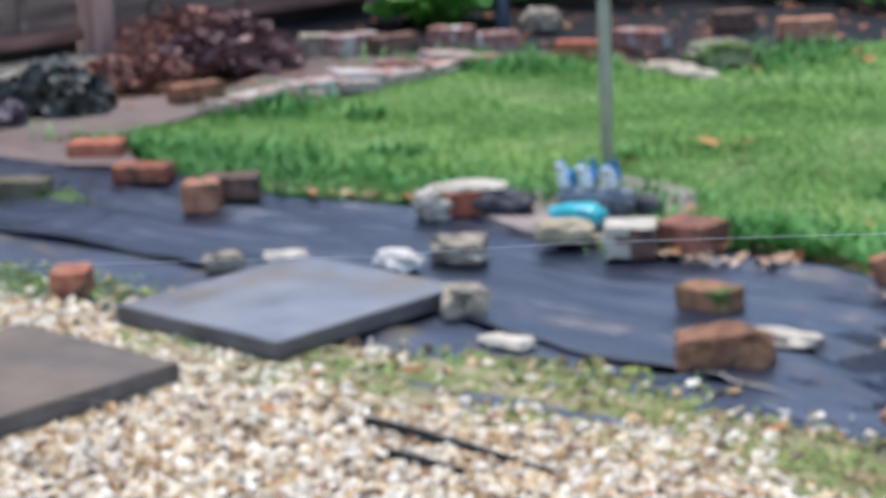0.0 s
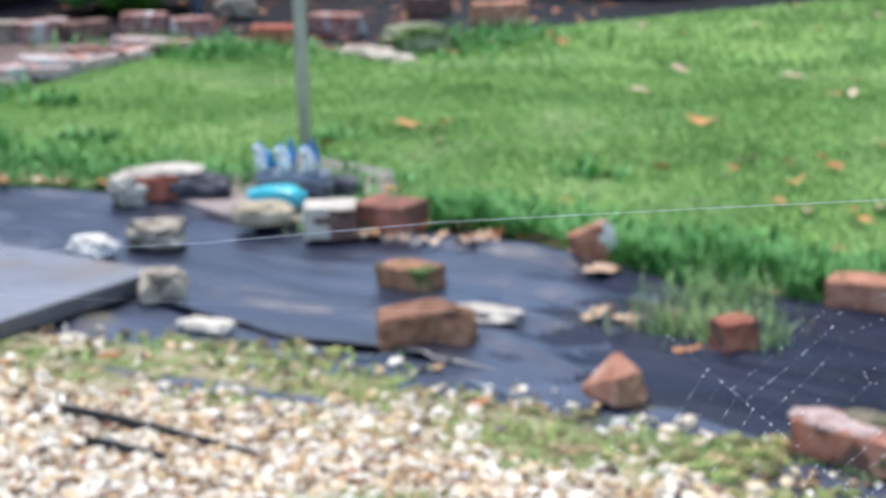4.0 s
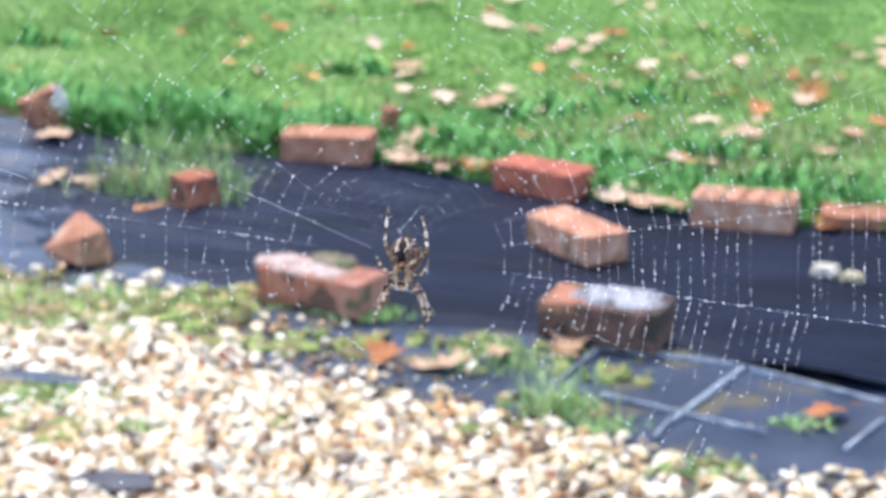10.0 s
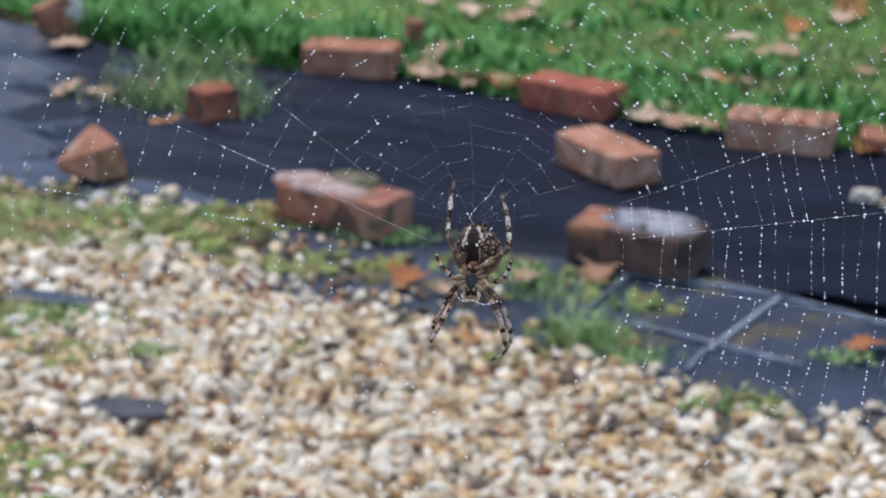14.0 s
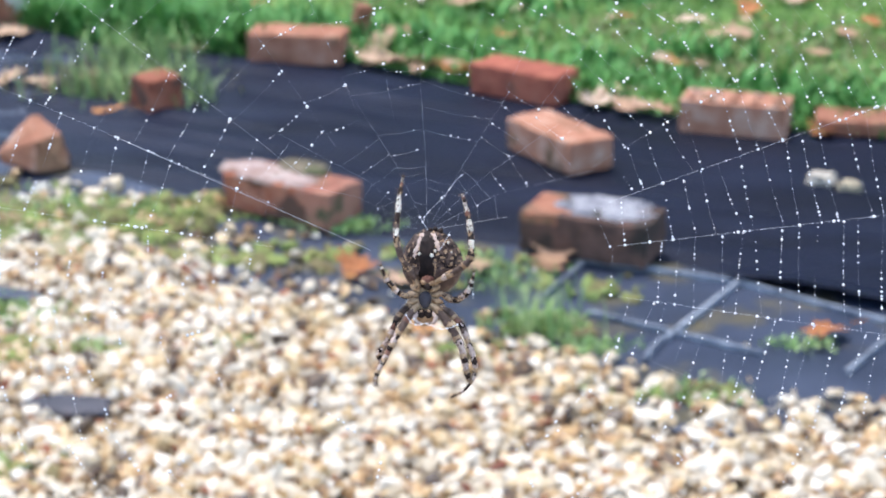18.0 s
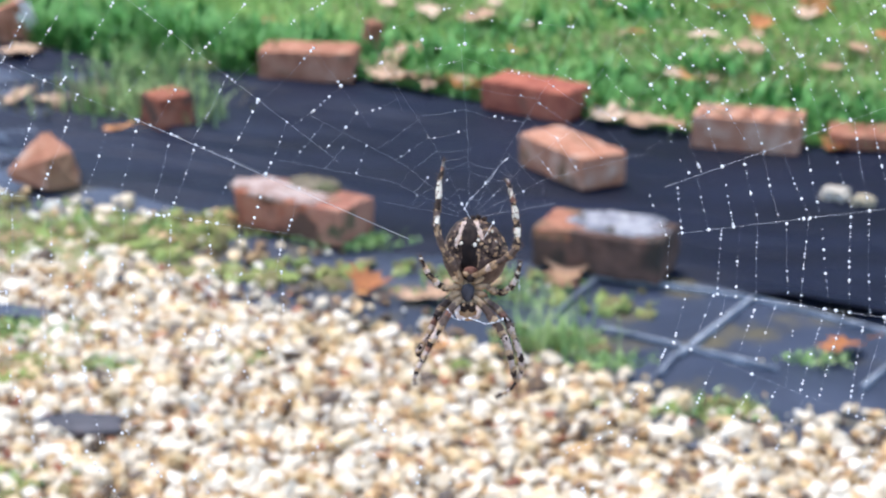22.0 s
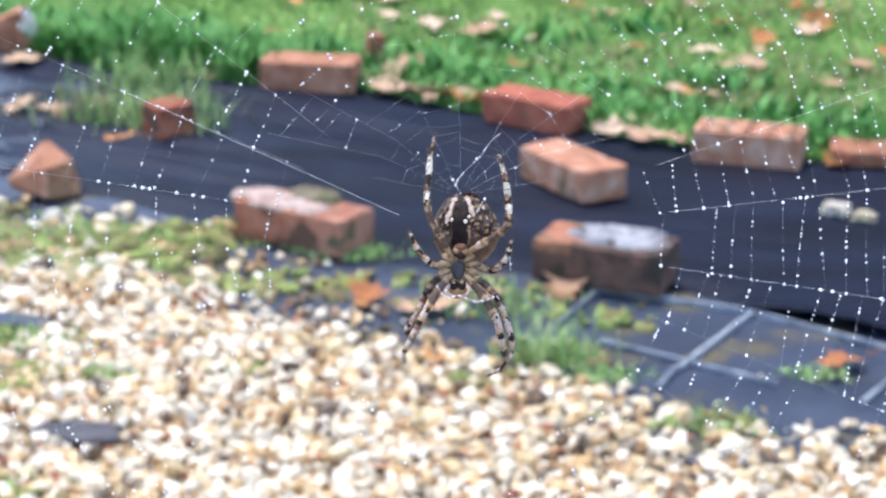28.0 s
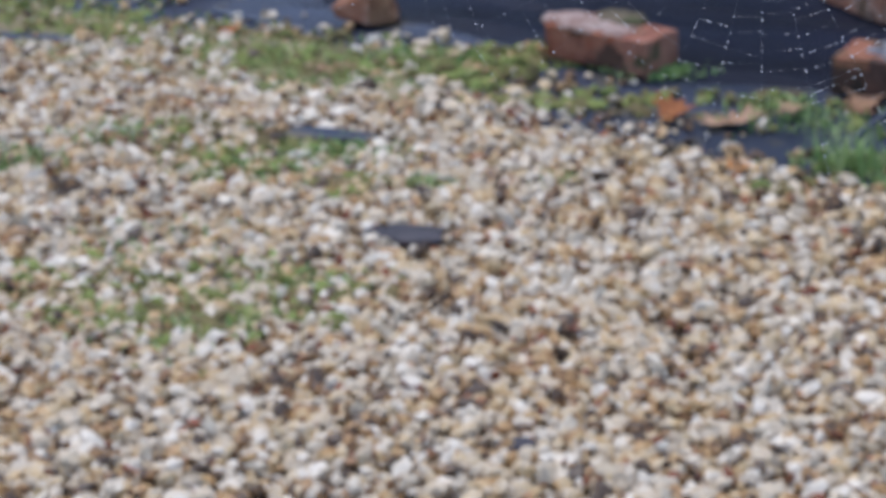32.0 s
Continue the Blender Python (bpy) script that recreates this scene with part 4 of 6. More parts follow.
# mortar crusts on two of the bricks
def crust(name, x, y, yaw, size, z, mat, label, seed):
    """A thin ragged layer of mortar or moss lying on a brick."""
    nx, ny = 26, 16
    bm = bmesh.new()
    keep, verts = {}, {}
    for i in range(nx + 1):
        for j in range(ny + 1):
            u, v = i / nx * 2 - 1, j / ny * 2 - 1
            out = (abs(u) ** 3 + abs(v) ** 3) + 0.55 * noise.noise((u * 2.2, v * 2.2, seed)) + 0.35 * noise.noise((u * 6, v * 6, seed + 4))
            keep[i, j] = out < 0.85
            tall = size[2] * min(1.0, max(0.15, (0.95 - out) * 1.6)) * (0.75 + 0.5 * noise.noise((u * 5, v * 5, seed + 9)))
            verts[i, j] = (u * size[0] / 2, v * size[1] / 2, tall)
    top = {}
    for i in range(nx):
        for j in range(ny):
            ring = [(i, j), (i + 1, j), (i + 1, j + 1), (i, j + 1)]
            if all(keep[k] for k in ring):
                for k in ring:
                    if k not in top:
                        top[k] = bm.verts.new(verts[k])
                bm.faces.new([top[k] for k in ring])
    low = bmesh.ops.extrude_face_region(bm, geom=bm.faces[:])
    for v in low["geom"]:
        if isinstance(v, bmesh.types.BMVert):
            v.co.z = -0.004
    bmesh.ops.recalc_face_normals(bm, faces=bm.faces)
    ob = part(name, bm, mat, None, "", True)
    ob.matrix_world = pose(x, y, z, 0, 0, yaw)
    return tagged(ob, label, "mortar", "mortar crusts")


crust("mortar_crust", -0.444, 3.955, -28, (0.23, 0.105, 0.009), 0.079, lime, "pale mortar crust on a red brick", 3)
crust("moss_patch", -0.389, 3.975, -28, (0.11, 0.07, 0.018), 0.080, grey_mossy, "dark moss on a red brick", 5)
crust("moss_patch", -4.266, 5.04, 20, (0.15, 0.13, 0.014), 0.089, moss_stone, "green moss on a brown brick", 6)
crust("mortar_crust", 0.155, 3.790, -20, (0.185, 0.120, 0.016), 0.084, grey_crust, "grey mortar lump on a brown brick", 9)


def stone(name, x, y, yaw, size, mat, label, seed, z=0.012, rough=0.2, category="stone"):
    ob = part(name, lumpy(size, seed, rough * 1.3, 3), mat, None, "", False)
    ob.matrix_world = pose(x, y, z, 0, 0, yaw)
    return tagged(ob, label, category, "loose stones")


stone("stone", -3.055, 4.82, 30, (0.11, 0.09, 0.055), grey_stone, "pale grey rubble stone behind the paving slab", 1)
stone("stone", -2.95, 4.965, 20, (0.13, 0.08, 0.03), pale_stone, "flat pale stone behind the paving slab", 2)
stone("stone", -2.590, 4.965, -18, (0.135, 0.085, 0.062), white_stone, "whitish rubble stone on the membrane", 3)
stone("stone", -2.489, 5.13, 8, (0.155, 0.12, 0.082), grey_stone, "rounded grey-brown stone on the membrane", 4)
stone("stone", -2.206, 4.635, 20, (0.115, 0.09, 0.08), grey_stone, "squarish grey stone at the paving slab", 5)
stone("stone", -1.995, 4.435, -14, (0.145, 0.07, 0.022), pale_stone, "thin pale stone flake on the membrane edge", 6)
stone("stone", -1.39, 4.66, -10, (0.165, 0.085, 0.035), pale_stone, "flat pale cream stone beside a brick", 7)
stone("stone", -4.32, 9.40, 12, (0.19, 0.14, 0.12), grey_stone, "grey rubble stone on the back bed", 8)
stone("boulder", -3.05, 8.50, 25, (0.28, 0.2, 0.12), moss_stone, "mossy green-grey boulder behind the lawn", 9)
stone("stone", -3.22, 8.36, -15, (0.26, 0.14, 0.045), grey_stone, "flat pale stone behind the lawn", 10)
stone("stone", -3.06, 8.24, -25, (0.24, 0.13, 0.04), grey_stone, "flat pale stone leaning on another", 11)
stone("slate_flake", -0.595, 3.065, 0, (0.12, 0.06, 0.020), dark_stone, "flat dark slate flake in the gravel", 14, 0.003, 0.1)
stone("slate_flake", -0.30, 2.42, 20, (0.05, 0.03, 0.016), dark_stone, "small dark slate flake in the gravel", 15, 0.006, 0.1)
stone("membrane_scrap", -0.84, 3.495, -5, (0.20, 0.05, 0.016), old_membrane_mat, "bluish scrap of old membrane showing through the gravel", 16, 0.004, 0.1, "membrane")
stone("stone", 0.555, 4.195, -30, (0.05, 0.034, 0.022), pale_stone, "small white stone on the membrane", 12, rough=0.4)
stone("stone", 0.605, 4.165, -20, (0.045, 0.03, 0.016), sand_stone, "small cream stone on the membrane", 13, rough=0.4)

# ---- paving slabs ----
def paving_slab(corner, label, seed, mat, thick=0.044, deep=0.6):
    """A paving slab 0.6 m wide; corner is the front corner of its top, with its sides turned as laid."""
    a = Vector((-2.425 + 3.006, 4.111 - 4.262)).normalized()
    b = Vector((-a.y, a.x))
    c = Vector(corner)
    bm = bmesh.new()
    top = [c, c + b * deep, c + b * deep - a * 0.6, c - a * 0.6]
    f = bm.faces.new([bm.verts.new((v.x, v.y, 0.062)) for v in top])
    ex = bmesh.ops.extrude_face_region(bm, geom=[f])
    bmesh.ops.translate(bm, verts=[v for v in ex["geom"] if isinstance(v, bmesh.types.BMVert)], vec=(0, 0, -thick))
    bmesh.ops.recalc_face_normals(bm, faces=bm.faces)
    bmesh.ops.subdivide_edges(bm, edges=bm.edges[:], cuts=6, use_grid_fill=True)
    bmesh.ops.bevel(bm, geom=[e for e in bm.edges if e.calc_face_angle(0) > 1], offset=0.004, segments=2, affect="EDGES")
    # side faces take the darker colour that holds their shade
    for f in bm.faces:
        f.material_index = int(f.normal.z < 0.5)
    for v in bm.verts:
        v.co += noise.noise_vector(v.co * 14 + Vector((seed, 0, 0))) * 0.0022
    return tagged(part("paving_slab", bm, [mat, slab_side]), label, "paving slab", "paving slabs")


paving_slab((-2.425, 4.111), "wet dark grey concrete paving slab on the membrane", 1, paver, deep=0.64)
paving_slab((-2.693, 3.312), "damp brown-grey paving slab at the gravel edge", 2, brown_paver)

# ---- the pole and the things at its foot ----
tagged(flat("pole_base", [(-2.76, 5.66), (-2.44, 5.44), (-2.12, 5.40), (-1.98, 5.62), (-2.20, 6.12), (-2.62, 6.30)], 0.034, 0.04, pale_concrete), "grey concrete base round the pole", "paving", kind="structure")
pole = new("clothes_pole")
pole.matrix_world = pose(-2.632, 6.43, 0.03, 0, 0.0, 0)
tagged(pole, "grey galvanised steel clothes pole standing in concrete", "pole")
part("tube", tube(bmesh.new(), [(0, 0, 0), (0, 0, 2.6)], 0.0215, 20), steel, pole)
blue = part("blue_pole", tube(bmesh.new(), [(0, 0, -0.02), (0, 0, 0.9), (0, 0, 1.4)], 0.03, 14), blue_pole_mat)
blue.matrix_world = pose(-4.59, 9.52, 0)
tagged(blue, "blue-grey painted metal pole in the back bed", "pole")

ornament = new("bird_ornament")
ornament.matrix_world = pose(-2.309, 5.640, 0.080, 0, 0, 10)
tagged(ornament, "garden ornament of small blue and white birds on a grey log", "ornament")
bm = tube(bmesh.new(), [(-0.115, 0, 0.02), (-0.10, 0, 0.022), (-0.03, 0.004, 0.026), (0.05, 0, 0.025), (0.10, 0, 0.02), (0.112, 0, 0.02)], [0.014, 0.027, 0.030, 0.031, 0.028, 0.016], 14)
bmesh.ops.subdivide_edges(bm, edges=bm.edges[:], cuts=1)
for v in bm.verts:
    v.co += noise.noise_vector(v.co * 50) * 0.004
part("log", bm, resin_log, ornament)


def blob(bm, c, r, segs=12):
    got = bmesh.ops.create_uvsphere(bm, u_segments=segs, v_segments=max(6, segs // 2), radius=1)
    for v in got["verts"]:
        v.co = Vector((v.co.x * r[0], v.co.y * r[1], v.co.z * r[2])) + Vector(c)
    for f in {f for v in got["verts"] for f in v.link_faces}:
        f.smooth = True
    return got["verts"]


for bx, yaw, lean, tail in ((-0.085, 205, 6, 0.0), (-0.015, 225, 14, 0.034), (0.055, 240, 16, 0.030)):
    bird = new("bird")
    bird.parent = ornament
    bird.matrix_basis = pose(bx, -0.004, 0.046, 0, lean, yaw) @ Matrix.Scale(1.15, 4)
    bm = bmesh.new()
    blob(bm, (0.003, 0, 0.024), (0.020, 0.019, 0.027))
    blob(bm, (0.010, 0, 0.056), (0.0150, 0.0145, 0.0145))
    part("body", bm, bird_white, bird, "white bird body")
    bm = bmesh.new()
    blob(bm, (-0.010, 0, 0.028), (0.014, 0.0205, 0.024))
    if tail:
        blob(bm, (-0.024, 0, 0.046), (0.006, 0.009, tail))
    else:
        blob(bm, (-0.022, 0, 0.006), (0.008, 0.007, 0.020))
    part("wings", bm, bird_blue, bird, "blue wings and tail")
    bm = bmesh.new()
    blob(bm, (0.007, 0, 0.067), (0.0105, 0.0105, 0.0055))
    part("cap", bm, bird_blue, bird, "blue cap")
    bm = bmesh.new()
    blob(bm, (0.027, 0, 0.055), (0.006, 0.002, 0.002), 8)
    part("beak", bm, black_plastic, bird, "small dark beak")
    bm = bmesh.new()
    blob(bm, (0.014, 0, 0.0575), (0.0125, 0.0150, 0.0024), 10)
    part("eye_stripe", bm, black_plastic, bird, "dark stripe through the eyes")


def rest(name, x, y, yaw, size, mat, label, seed, z, category, rough=0.12):
    return stone(name, x, y, yaw, size, mat, label, seed, z, rough, category)


rest("sandstone", -2.285, 5.380, 20, (0.165, 0.12, 0.065), material("sandstone", [(0.3, (0.30, 0.24, 0.15)), (0.7, (0.50, 0.42, 0.29))], 12, 0.85, 0.4), "tan rounded sandstone by the pole base", 21, 0.028, "stone")
rest("turquoise_stone", -2.310, 5.520, 8, (0.17, 0.10, 0.062), turquoise, "turquoise glazed ornament stone below the birds", 22, 0.045, "ornament")
rest("support_stone", -2.315, 5.650, 18, (0.22, 0.14, 0.068), dark_stone, "dark stone under the bird ornament", 23, 0.030, "stone")
capped = brick(-2.070, 5.340, 22, brown_brick, "pale mortar-covered brick by the pole", l=0.14, w=0.13, h=0.088, z=0.016, seed=101, chip=0.012)
capped.data.materials.append(pale_stone)
for f in capped.data.polygons:
    f.material_index = int(f.normal.z > 0.4 or f.center.z > 0.078 or f.center.x < -0.03 + 0.03 * math.sin(f.center.z * 60))
brick(-1.932, 5.435, -12, dull_brick, "large weathered red brick at the lawn corner", l=0.165, w=0.14, h=0.088, z=0.012, seed=102)
rest("dark_stone", -2.200, 5.750, 0, (0.075, 0.07, 0.065), dark_stone, "black rounded stone on the pole base", 24, 0.03, "stone")
brick(-2.751, 5.630, 25, bright_brick, "broken red brick with pale mortar", l=0.13, w=0.11, h=0.075, z=0.02, seed=103, chip=0.012)
stone("mortar_lump", -2.811, 5.590, 20, (0.13, 0.12, 0.10), pale_stone, "white mortar lump beside a red brick", 26, 0.012)
stone("mortar_slab", -2.741, 5.660, 35, (0.23, 0.13, 0.025), pale_stone, "thin pale mortar slab lying on a brick", 27, 0.090)
stone("dark_stone", -2.621, 5.660, 20, (0.18, 0.13, 0.075), dark_stone, "purplish black rough stone by the lawn", 28, 0.02)

# strips of black plastic edging in the gravel
for pts in ([(-1.99, 3.775), (-1.90, 3.757), (-1.816, 3.738), (-1.72, 3.714), (-1.636, 3.69), (-1.55, 3.663), (-1.475, 3.64)], [(-1.84, 3.608), (-1.753, 3.60), (-1.655, 3.582)]):
    bm = bmesh.new()
    n = len(pts)
    rows = [[bm.verts.new((x + dx, y + dy, z)) for dx, dy, z in ((0, -0.004, 0.002), (0, 0.004, 0.002), (0.002, 0.007, 0.036 - 0.016 * i / n), (0.002, 0.001, 0.036 - 0.016 * i / n))] for i, (x, y) in enumerate(pts)]
    for a, b in zip(rows, rows[1:]):
        for k in range(4):
            bm.faces.new((a[k], a[(k + 1) % 4], b[(k + 1) % 4], b[k]))
    bm.faces.new(rows[0]), bm.faces.new(rows[-1][::-1])
    bmesh.ops.recalc_face_normals(bm, faces=bm.faces)
    tagged(part("edging_strip", bm, black_plastic), "black plastic edging strip half buried in gravel", "edging", "edging strips")

# ---- dark green post close by ----
post = new("green_post")
post.matrix_world = pose(-0.168, 0.489, 0, 0, 0, 0)
tagged(post, "dark green painted metal post with a domed top and chipped paint", "post")
bm = bmesh.new()
prof = [(0.0, 1.2840), (0.010, 1.2825), (0.020, 1.2765), (0.028, 1.2665), (0.033, 1.254), (0.0355, 1.240), (0.0375, 1.22), (0.040, 1.19), (0.042, 1.15), (0.043, 1.0), (0.043, 0.0)]
rings = [[bm.verts.new((r * math.cos(k * math.pi / 24), r * math.sin(k * math.pi / 24), z)) for k in range(48)] if r else [bm.verts.new((0, 0, z))] for r, z in prof]
for k in range(48):
    bm.faces.new((rings[0][0], rings[1][k], rings[1][(k + 1) % 48]))
for a, b in zip(rings[1:], rings[2:]):
    for k in range(48):
        bm.faces.new((a[k], b[k], b[(k + 1) % 48], a[(k + 1) % 48]))
bm.faces.new(rings[-1])
bmesh.ops.recalc_face_normals(bm, faces=bm.faces)
part("shaft", bm, green_paint, post, "", True)
bm = tube(bmesh.new(), [(0, 0, -0.02), (0, 0, 0.01), (0, 0, 0.02)], [0.08, 0.08, 0.06], 24)
part("foot", bm, green_paint, post)

# ---- fence ----
F0, F1 = Vector((-6.81, 6.40)), Vector((-5.51, 10.40))
fd = (F1 - F0).normalized()
fn = Vector((-fd.y, fd.x))
fence_yaw = math.degrees(math.atan2(fd.y, fd.x))


def box(size, seed=0, bevel=0.004, rough=0.0):
    bm = bmesh.new()
    bmesh.ops.create_cube(bm, size=1)
    bmesh.ops.scale(bm, vec=size, verts=bm.verts)
    bmesh.ops.bevel(bm, geom=bm.edges[:], offset=bevel, segments=2, affect="EDGES")
    for v in bm.verts:
        v.co += noise.noise_vector(v.co * 9 + Vector((seed, 0, 0))) * rough
    return bm


at_post = 2.0
for n in range(-3, 4):
    s = at_post + 1.85 * n
    c = F0 + fd * s - fn * 0.06
    fp = part("fence_post", box((0.125, 0.115, 1.85), n, 0.006, 0.003), post_wood)
    fp.matrix_world = pose(c.x, c.y, 0.87, 0, 0, fence_yaw)
    tagged(fp, "pinkish weathered timber fence post", "fence post", "fence posts")
    panel = new("lap_fence")
    c = F0 + fd * (s + 0.925) + fn * 0.01
    panel.matrix_world = pose(c.x, c.y, 0.10, 0, 0, fence_yaw)
    tagged(panel, "weathered grey overlap fence panel with horizontal boards", "fence", "fence panels")
    for k in range(12):
        b = part("board", box((1.74, 0.014, 0.15), n * 20 + k, 0.003, 0.003), fence_wood, panel)
        b.matrix_basis = pose(0, 0.008, 0.07 + 0.125 * k, 7, 0, 0)
    for dx in (-0.55, 0.0, 0.55):
        part("batten", box((0.045, 0.02, 1.55), n, 0.003, 0.002), fence_wood, panel).matrix_basis = pose(dx, -0.018, 0.78)
    part("rail", box((1.74, 0.045, 0.07), n, 0.005, 0.003), rail_wood, panel).matrix_basis = pose(0, -0.02, 0.01)
    # added board, coloured as the shade of the open gap below the rail
    part("gravel_board", box((1.74, 0.02, 0.17), n, 0.003, 0.003), gap_shade, panel, "dark board standing in for the shade under the fence").matrix_basis = pose(0, 0.03, -0.07)

# ---- plants and leaf litter ----
def leafy(name, x, y, size, count, leaf, mat, label, category, seed, lobes=5, droop=0.5, bare=0.0):
    """A low bushy plant: short stems from the ground, each with a cupped, lobed leaf."""
    r = random.Random(seed)
    thing = new(name)
    thing.matrix_world = pose(x, y, 0)
    tagged(thing, label, category)
    bm, stems = bmesh.new(), bmesh.new()
    for _ in range(count):
        a, rad = r.uniform(0, 6.283), math.sqrt(r.uniform(0, 1))
        top = Vector((math.cos(a) * rad * size[0], math.sin(a) * rad * size[1], size[2] * (0.25 + 0.75 * r.random()) * (1.05 - 0.55 * rad)))
        root = Vector((top.x * 0.3, top.y * 0.3, 0))
        if r.random() < 0.35:
            tube(stems, [root, root.lerp(top, 0.5) + Vector((0, 0, 0.02)), top], 0.0022, 4, cap=False)
        s = leaf * r.uniform(0.6, 1.25)
        m = Matrix.Translation(top) @ Euler((r.gauss(0, droop), r.gauss(0, droop), r.uniform(0, 6.283))).to_matrix().to_4x4()
        mid = bm.verts.new(m @ Vector((0, 0, -0.12 * s)))
        ring = []
        for k in range(lobes * 2):
            t = k * math.pi / lobes
            q = s * (1.0 if k % 2 == 0 else 0.72) * (0.55 if k == 0 else 1)
            ring.append(bm.verts.new(m @ Vector((math.cos(t) * q, math.sin(t) * q * 0.85, 0.16 * s * math.sin(t * 2.5 + seed)))))
        for k in range(len(ring)):
            bm.faces.new((mid, ring[k], ring[(k + 1) % len(ring)]))
    part("stem", stems, brown_brick if mat is not green_leaf else green_leaf, thing)
    part("foliage", bm, mat, thing)
    return thing


leafy("purple_plant", -5.42, 6.42, (0.32, 0.22, 0.20), 420, 0.036, purple_leaf, "dark purple heuchera plant in the flower bed", "plant", 1, 5, 0.7)
leafy("purple_plant", -5.21, 6.80, (0.25, 0.20, 0.235), 460, 0.040, dusky_leaf, "dusky grey-green heuchera plant by the path", "plant", 2, 5, 0.8)
leafy("purple_plant", -5.12, 7.93, (0.31, 0.25, 0.29), 420, 0.042, mauve_leaf, "reddish purple heuchera plant by the back bricks", "plant", 3, 5, 0.8)
leafy("rust_plant", -5.33, 7.50, (0.25, 0.24, 0.19), 380, 0.024, rust_leaf, "low rust-red leafy plant beneath the fence", "plant", 4, 5, 0.8)
leafy("rust_plant", -5.50, 8.12, (0.36, 0.30, 0.30), 420, 0.030, rust_leaf, "orange-red leafy plant beneath the fence", "plant", 5, 5, 0.8)
leafy("green_shrub", -4.98, 9.55, (0.34, 0.3, 0.56), 420, 0.07, green_leaf, "bright green broad-leaved shrub behind the bricks", "shrub", 7, 4)
leafy("green_shrub", -5.0, 10.6, (0.8, 0.4, 1.1), 420, 0.075, green_leaf, "green broad-leaved shrub against the fence", "shrub", 8, 4)
leafy("green_shrub", -2.75, 10.7, (0.5, 0.4, 0.5), 260, 0.07, green_leaf, "fresh green leafy plant on the back bed", "shrub", 9, 4)
leafy("green_shrub", -3.7, 11.0, (0.6, 0.4, 0.55), 260, 0.07, green_leaf, "green leafy plant on the back bed", "shrub", 10, 4)


def hedge(x0, x1, y, tall, deep, count, leaf, seed):
    """A tall clipped hedge, out of view, added to block light: dark twigs inside and many small leaves outside."""
    r = np.random.default_rng(seed)
    thing = new("hedge")
    tagged(thing, "tall dark green garden hedge, unseen, added to block sky light", "hedge", kind="structure")
    x = r.uniform(x0, x1, count)
    z = r.uniform(0, 1, count) ** 0.8
    bulge = np.array([noise.noise((a * 0.8, b * 3, seed)) for a, b in zip(x, z)])
    yy = y + r.uniform(0, 1, count) ** 2 * deep - 0.35 * bulge
    z = z * (tall + 0.5 * np.array([noise.noise((a * 0.6, 2, seed)) for a in x]))
    base = np.array([[1, 0, 0], [0, 0.55, 0.15], [-1, 0, 0], [0, -0.55, 0.15]]) * leaf
    q = r.normal(size=(count, 4))
    q /= np.linalg.norm(q, axis=1, keepdims=True)
    v = np.broadcast_to(base[None], (count, 4, 3)) * r.uniform(0.7, 1.4, (count, 1, 1))
    u = np.broadcast_to(q[:, None, 1:], v.shape)
    v = v + 2 * np.cross(u, np.cross(u, v) + q[:, None, :1] * v) + np.stack([x, yy, z], -1)[:, None]
    f = np.array([[0, 1, 2], [0, 2, 3]])[None] + 4 * np.arange(count)[:, None, None]
    leaves = sheet("foliage", v.reshape(-1, 3), f.reshape(-1, 3), green_leaf)
    leaves.parent = thing
    core = part("twigs", box((x1 - x0, deep * 0.4, tall * 0.94), seed, 0.05), soil, thing)
    core.matrix_basis = pose((x0 + x1) / 2, y + deep * 0.7, tall * 0.47)
    return thing


# unseen hedges, added to shade the far lawn and cut sky reflections
hedge(-2.3, 7.0, 11.5, 8.0, 0.9, 20000, 0.065, 3)
hedge(-9.0, -2.7, 13.8, 1.8, 0.9, 6000, 0.06, 5)


def leaf_mesh(seed, pts=9):
    """A dry fallen leaf: a lobed, curled blade with a stalk."""
    r = random.Random(seed)
    bm = bmesh.new()
    out = []
    for k in range(pts * 2):
        t = k * math.pi / pts
        q = (1.0 if k % 2 == 0 else 0.60) * r.uniform(0.8, 1.15)
        out.append(Vector((math.cos(t) * q, math.sin(t) * q * 0.68, 0)))
    curl, fold = r.uniform(0.15, 0.55), r.uniform(-0.3, 0.4)
    bend = lambda p: Vector((p.x, p.y, curl * p.y * p.y + fold * p.x * p.x + 0.1 * math.sin(p.x * 3 + seed) + 0.12))  # noqa: E731
    inner = [bm.verts.new(bend(p * 0.5)) for p in out]
    rim = [bm.verts.new(bend(p)) for p in out]
    mid = bm.verts.new(bend(Vector((0, 0, 0))))
    n = len(out)
    for k in range(n):
        j = (k + 1) % n
        bm.faces.new((mid, inner[k], inner[j]))
        bm.faces.new((inner[k], rim[k], rim[j], inner[j]))
    low = min(v.co.z for v in bm.verts)
    for v in bm.verts:
        v.co.z -= low
    tube(bm, [Vector((-0.9, 0, 0.1)), Vector((-1.5, 0.1, 0.1))], 0.03, 4)
    me = bpy.data.meshes.new("fallen_leaf")
    bm.to_mesh(me)
    bm.free()
    return me


LEAVES = []
for k in range(8):
    me = leaf_mesh(k + 3)
    me.materials.append(leaf_tan if k % 2 else leaf_orange)
    LEAVES.append(me)


def fallen_leaf(x, y, s, k, z, yaw, tip=0.0):
    ob = new("fallen_leaf", LEAVES[k % 8])
    ob.matrix_world = pose(x, y, z, tip, tip * 0.5, yaw) @ Matrix.Scale(s, 4)
    return tagged(ob, "dry tan fallen leaf" if k % 2 else "rusty orange-brown fallen leaf", "leaf", "fallen leaves")


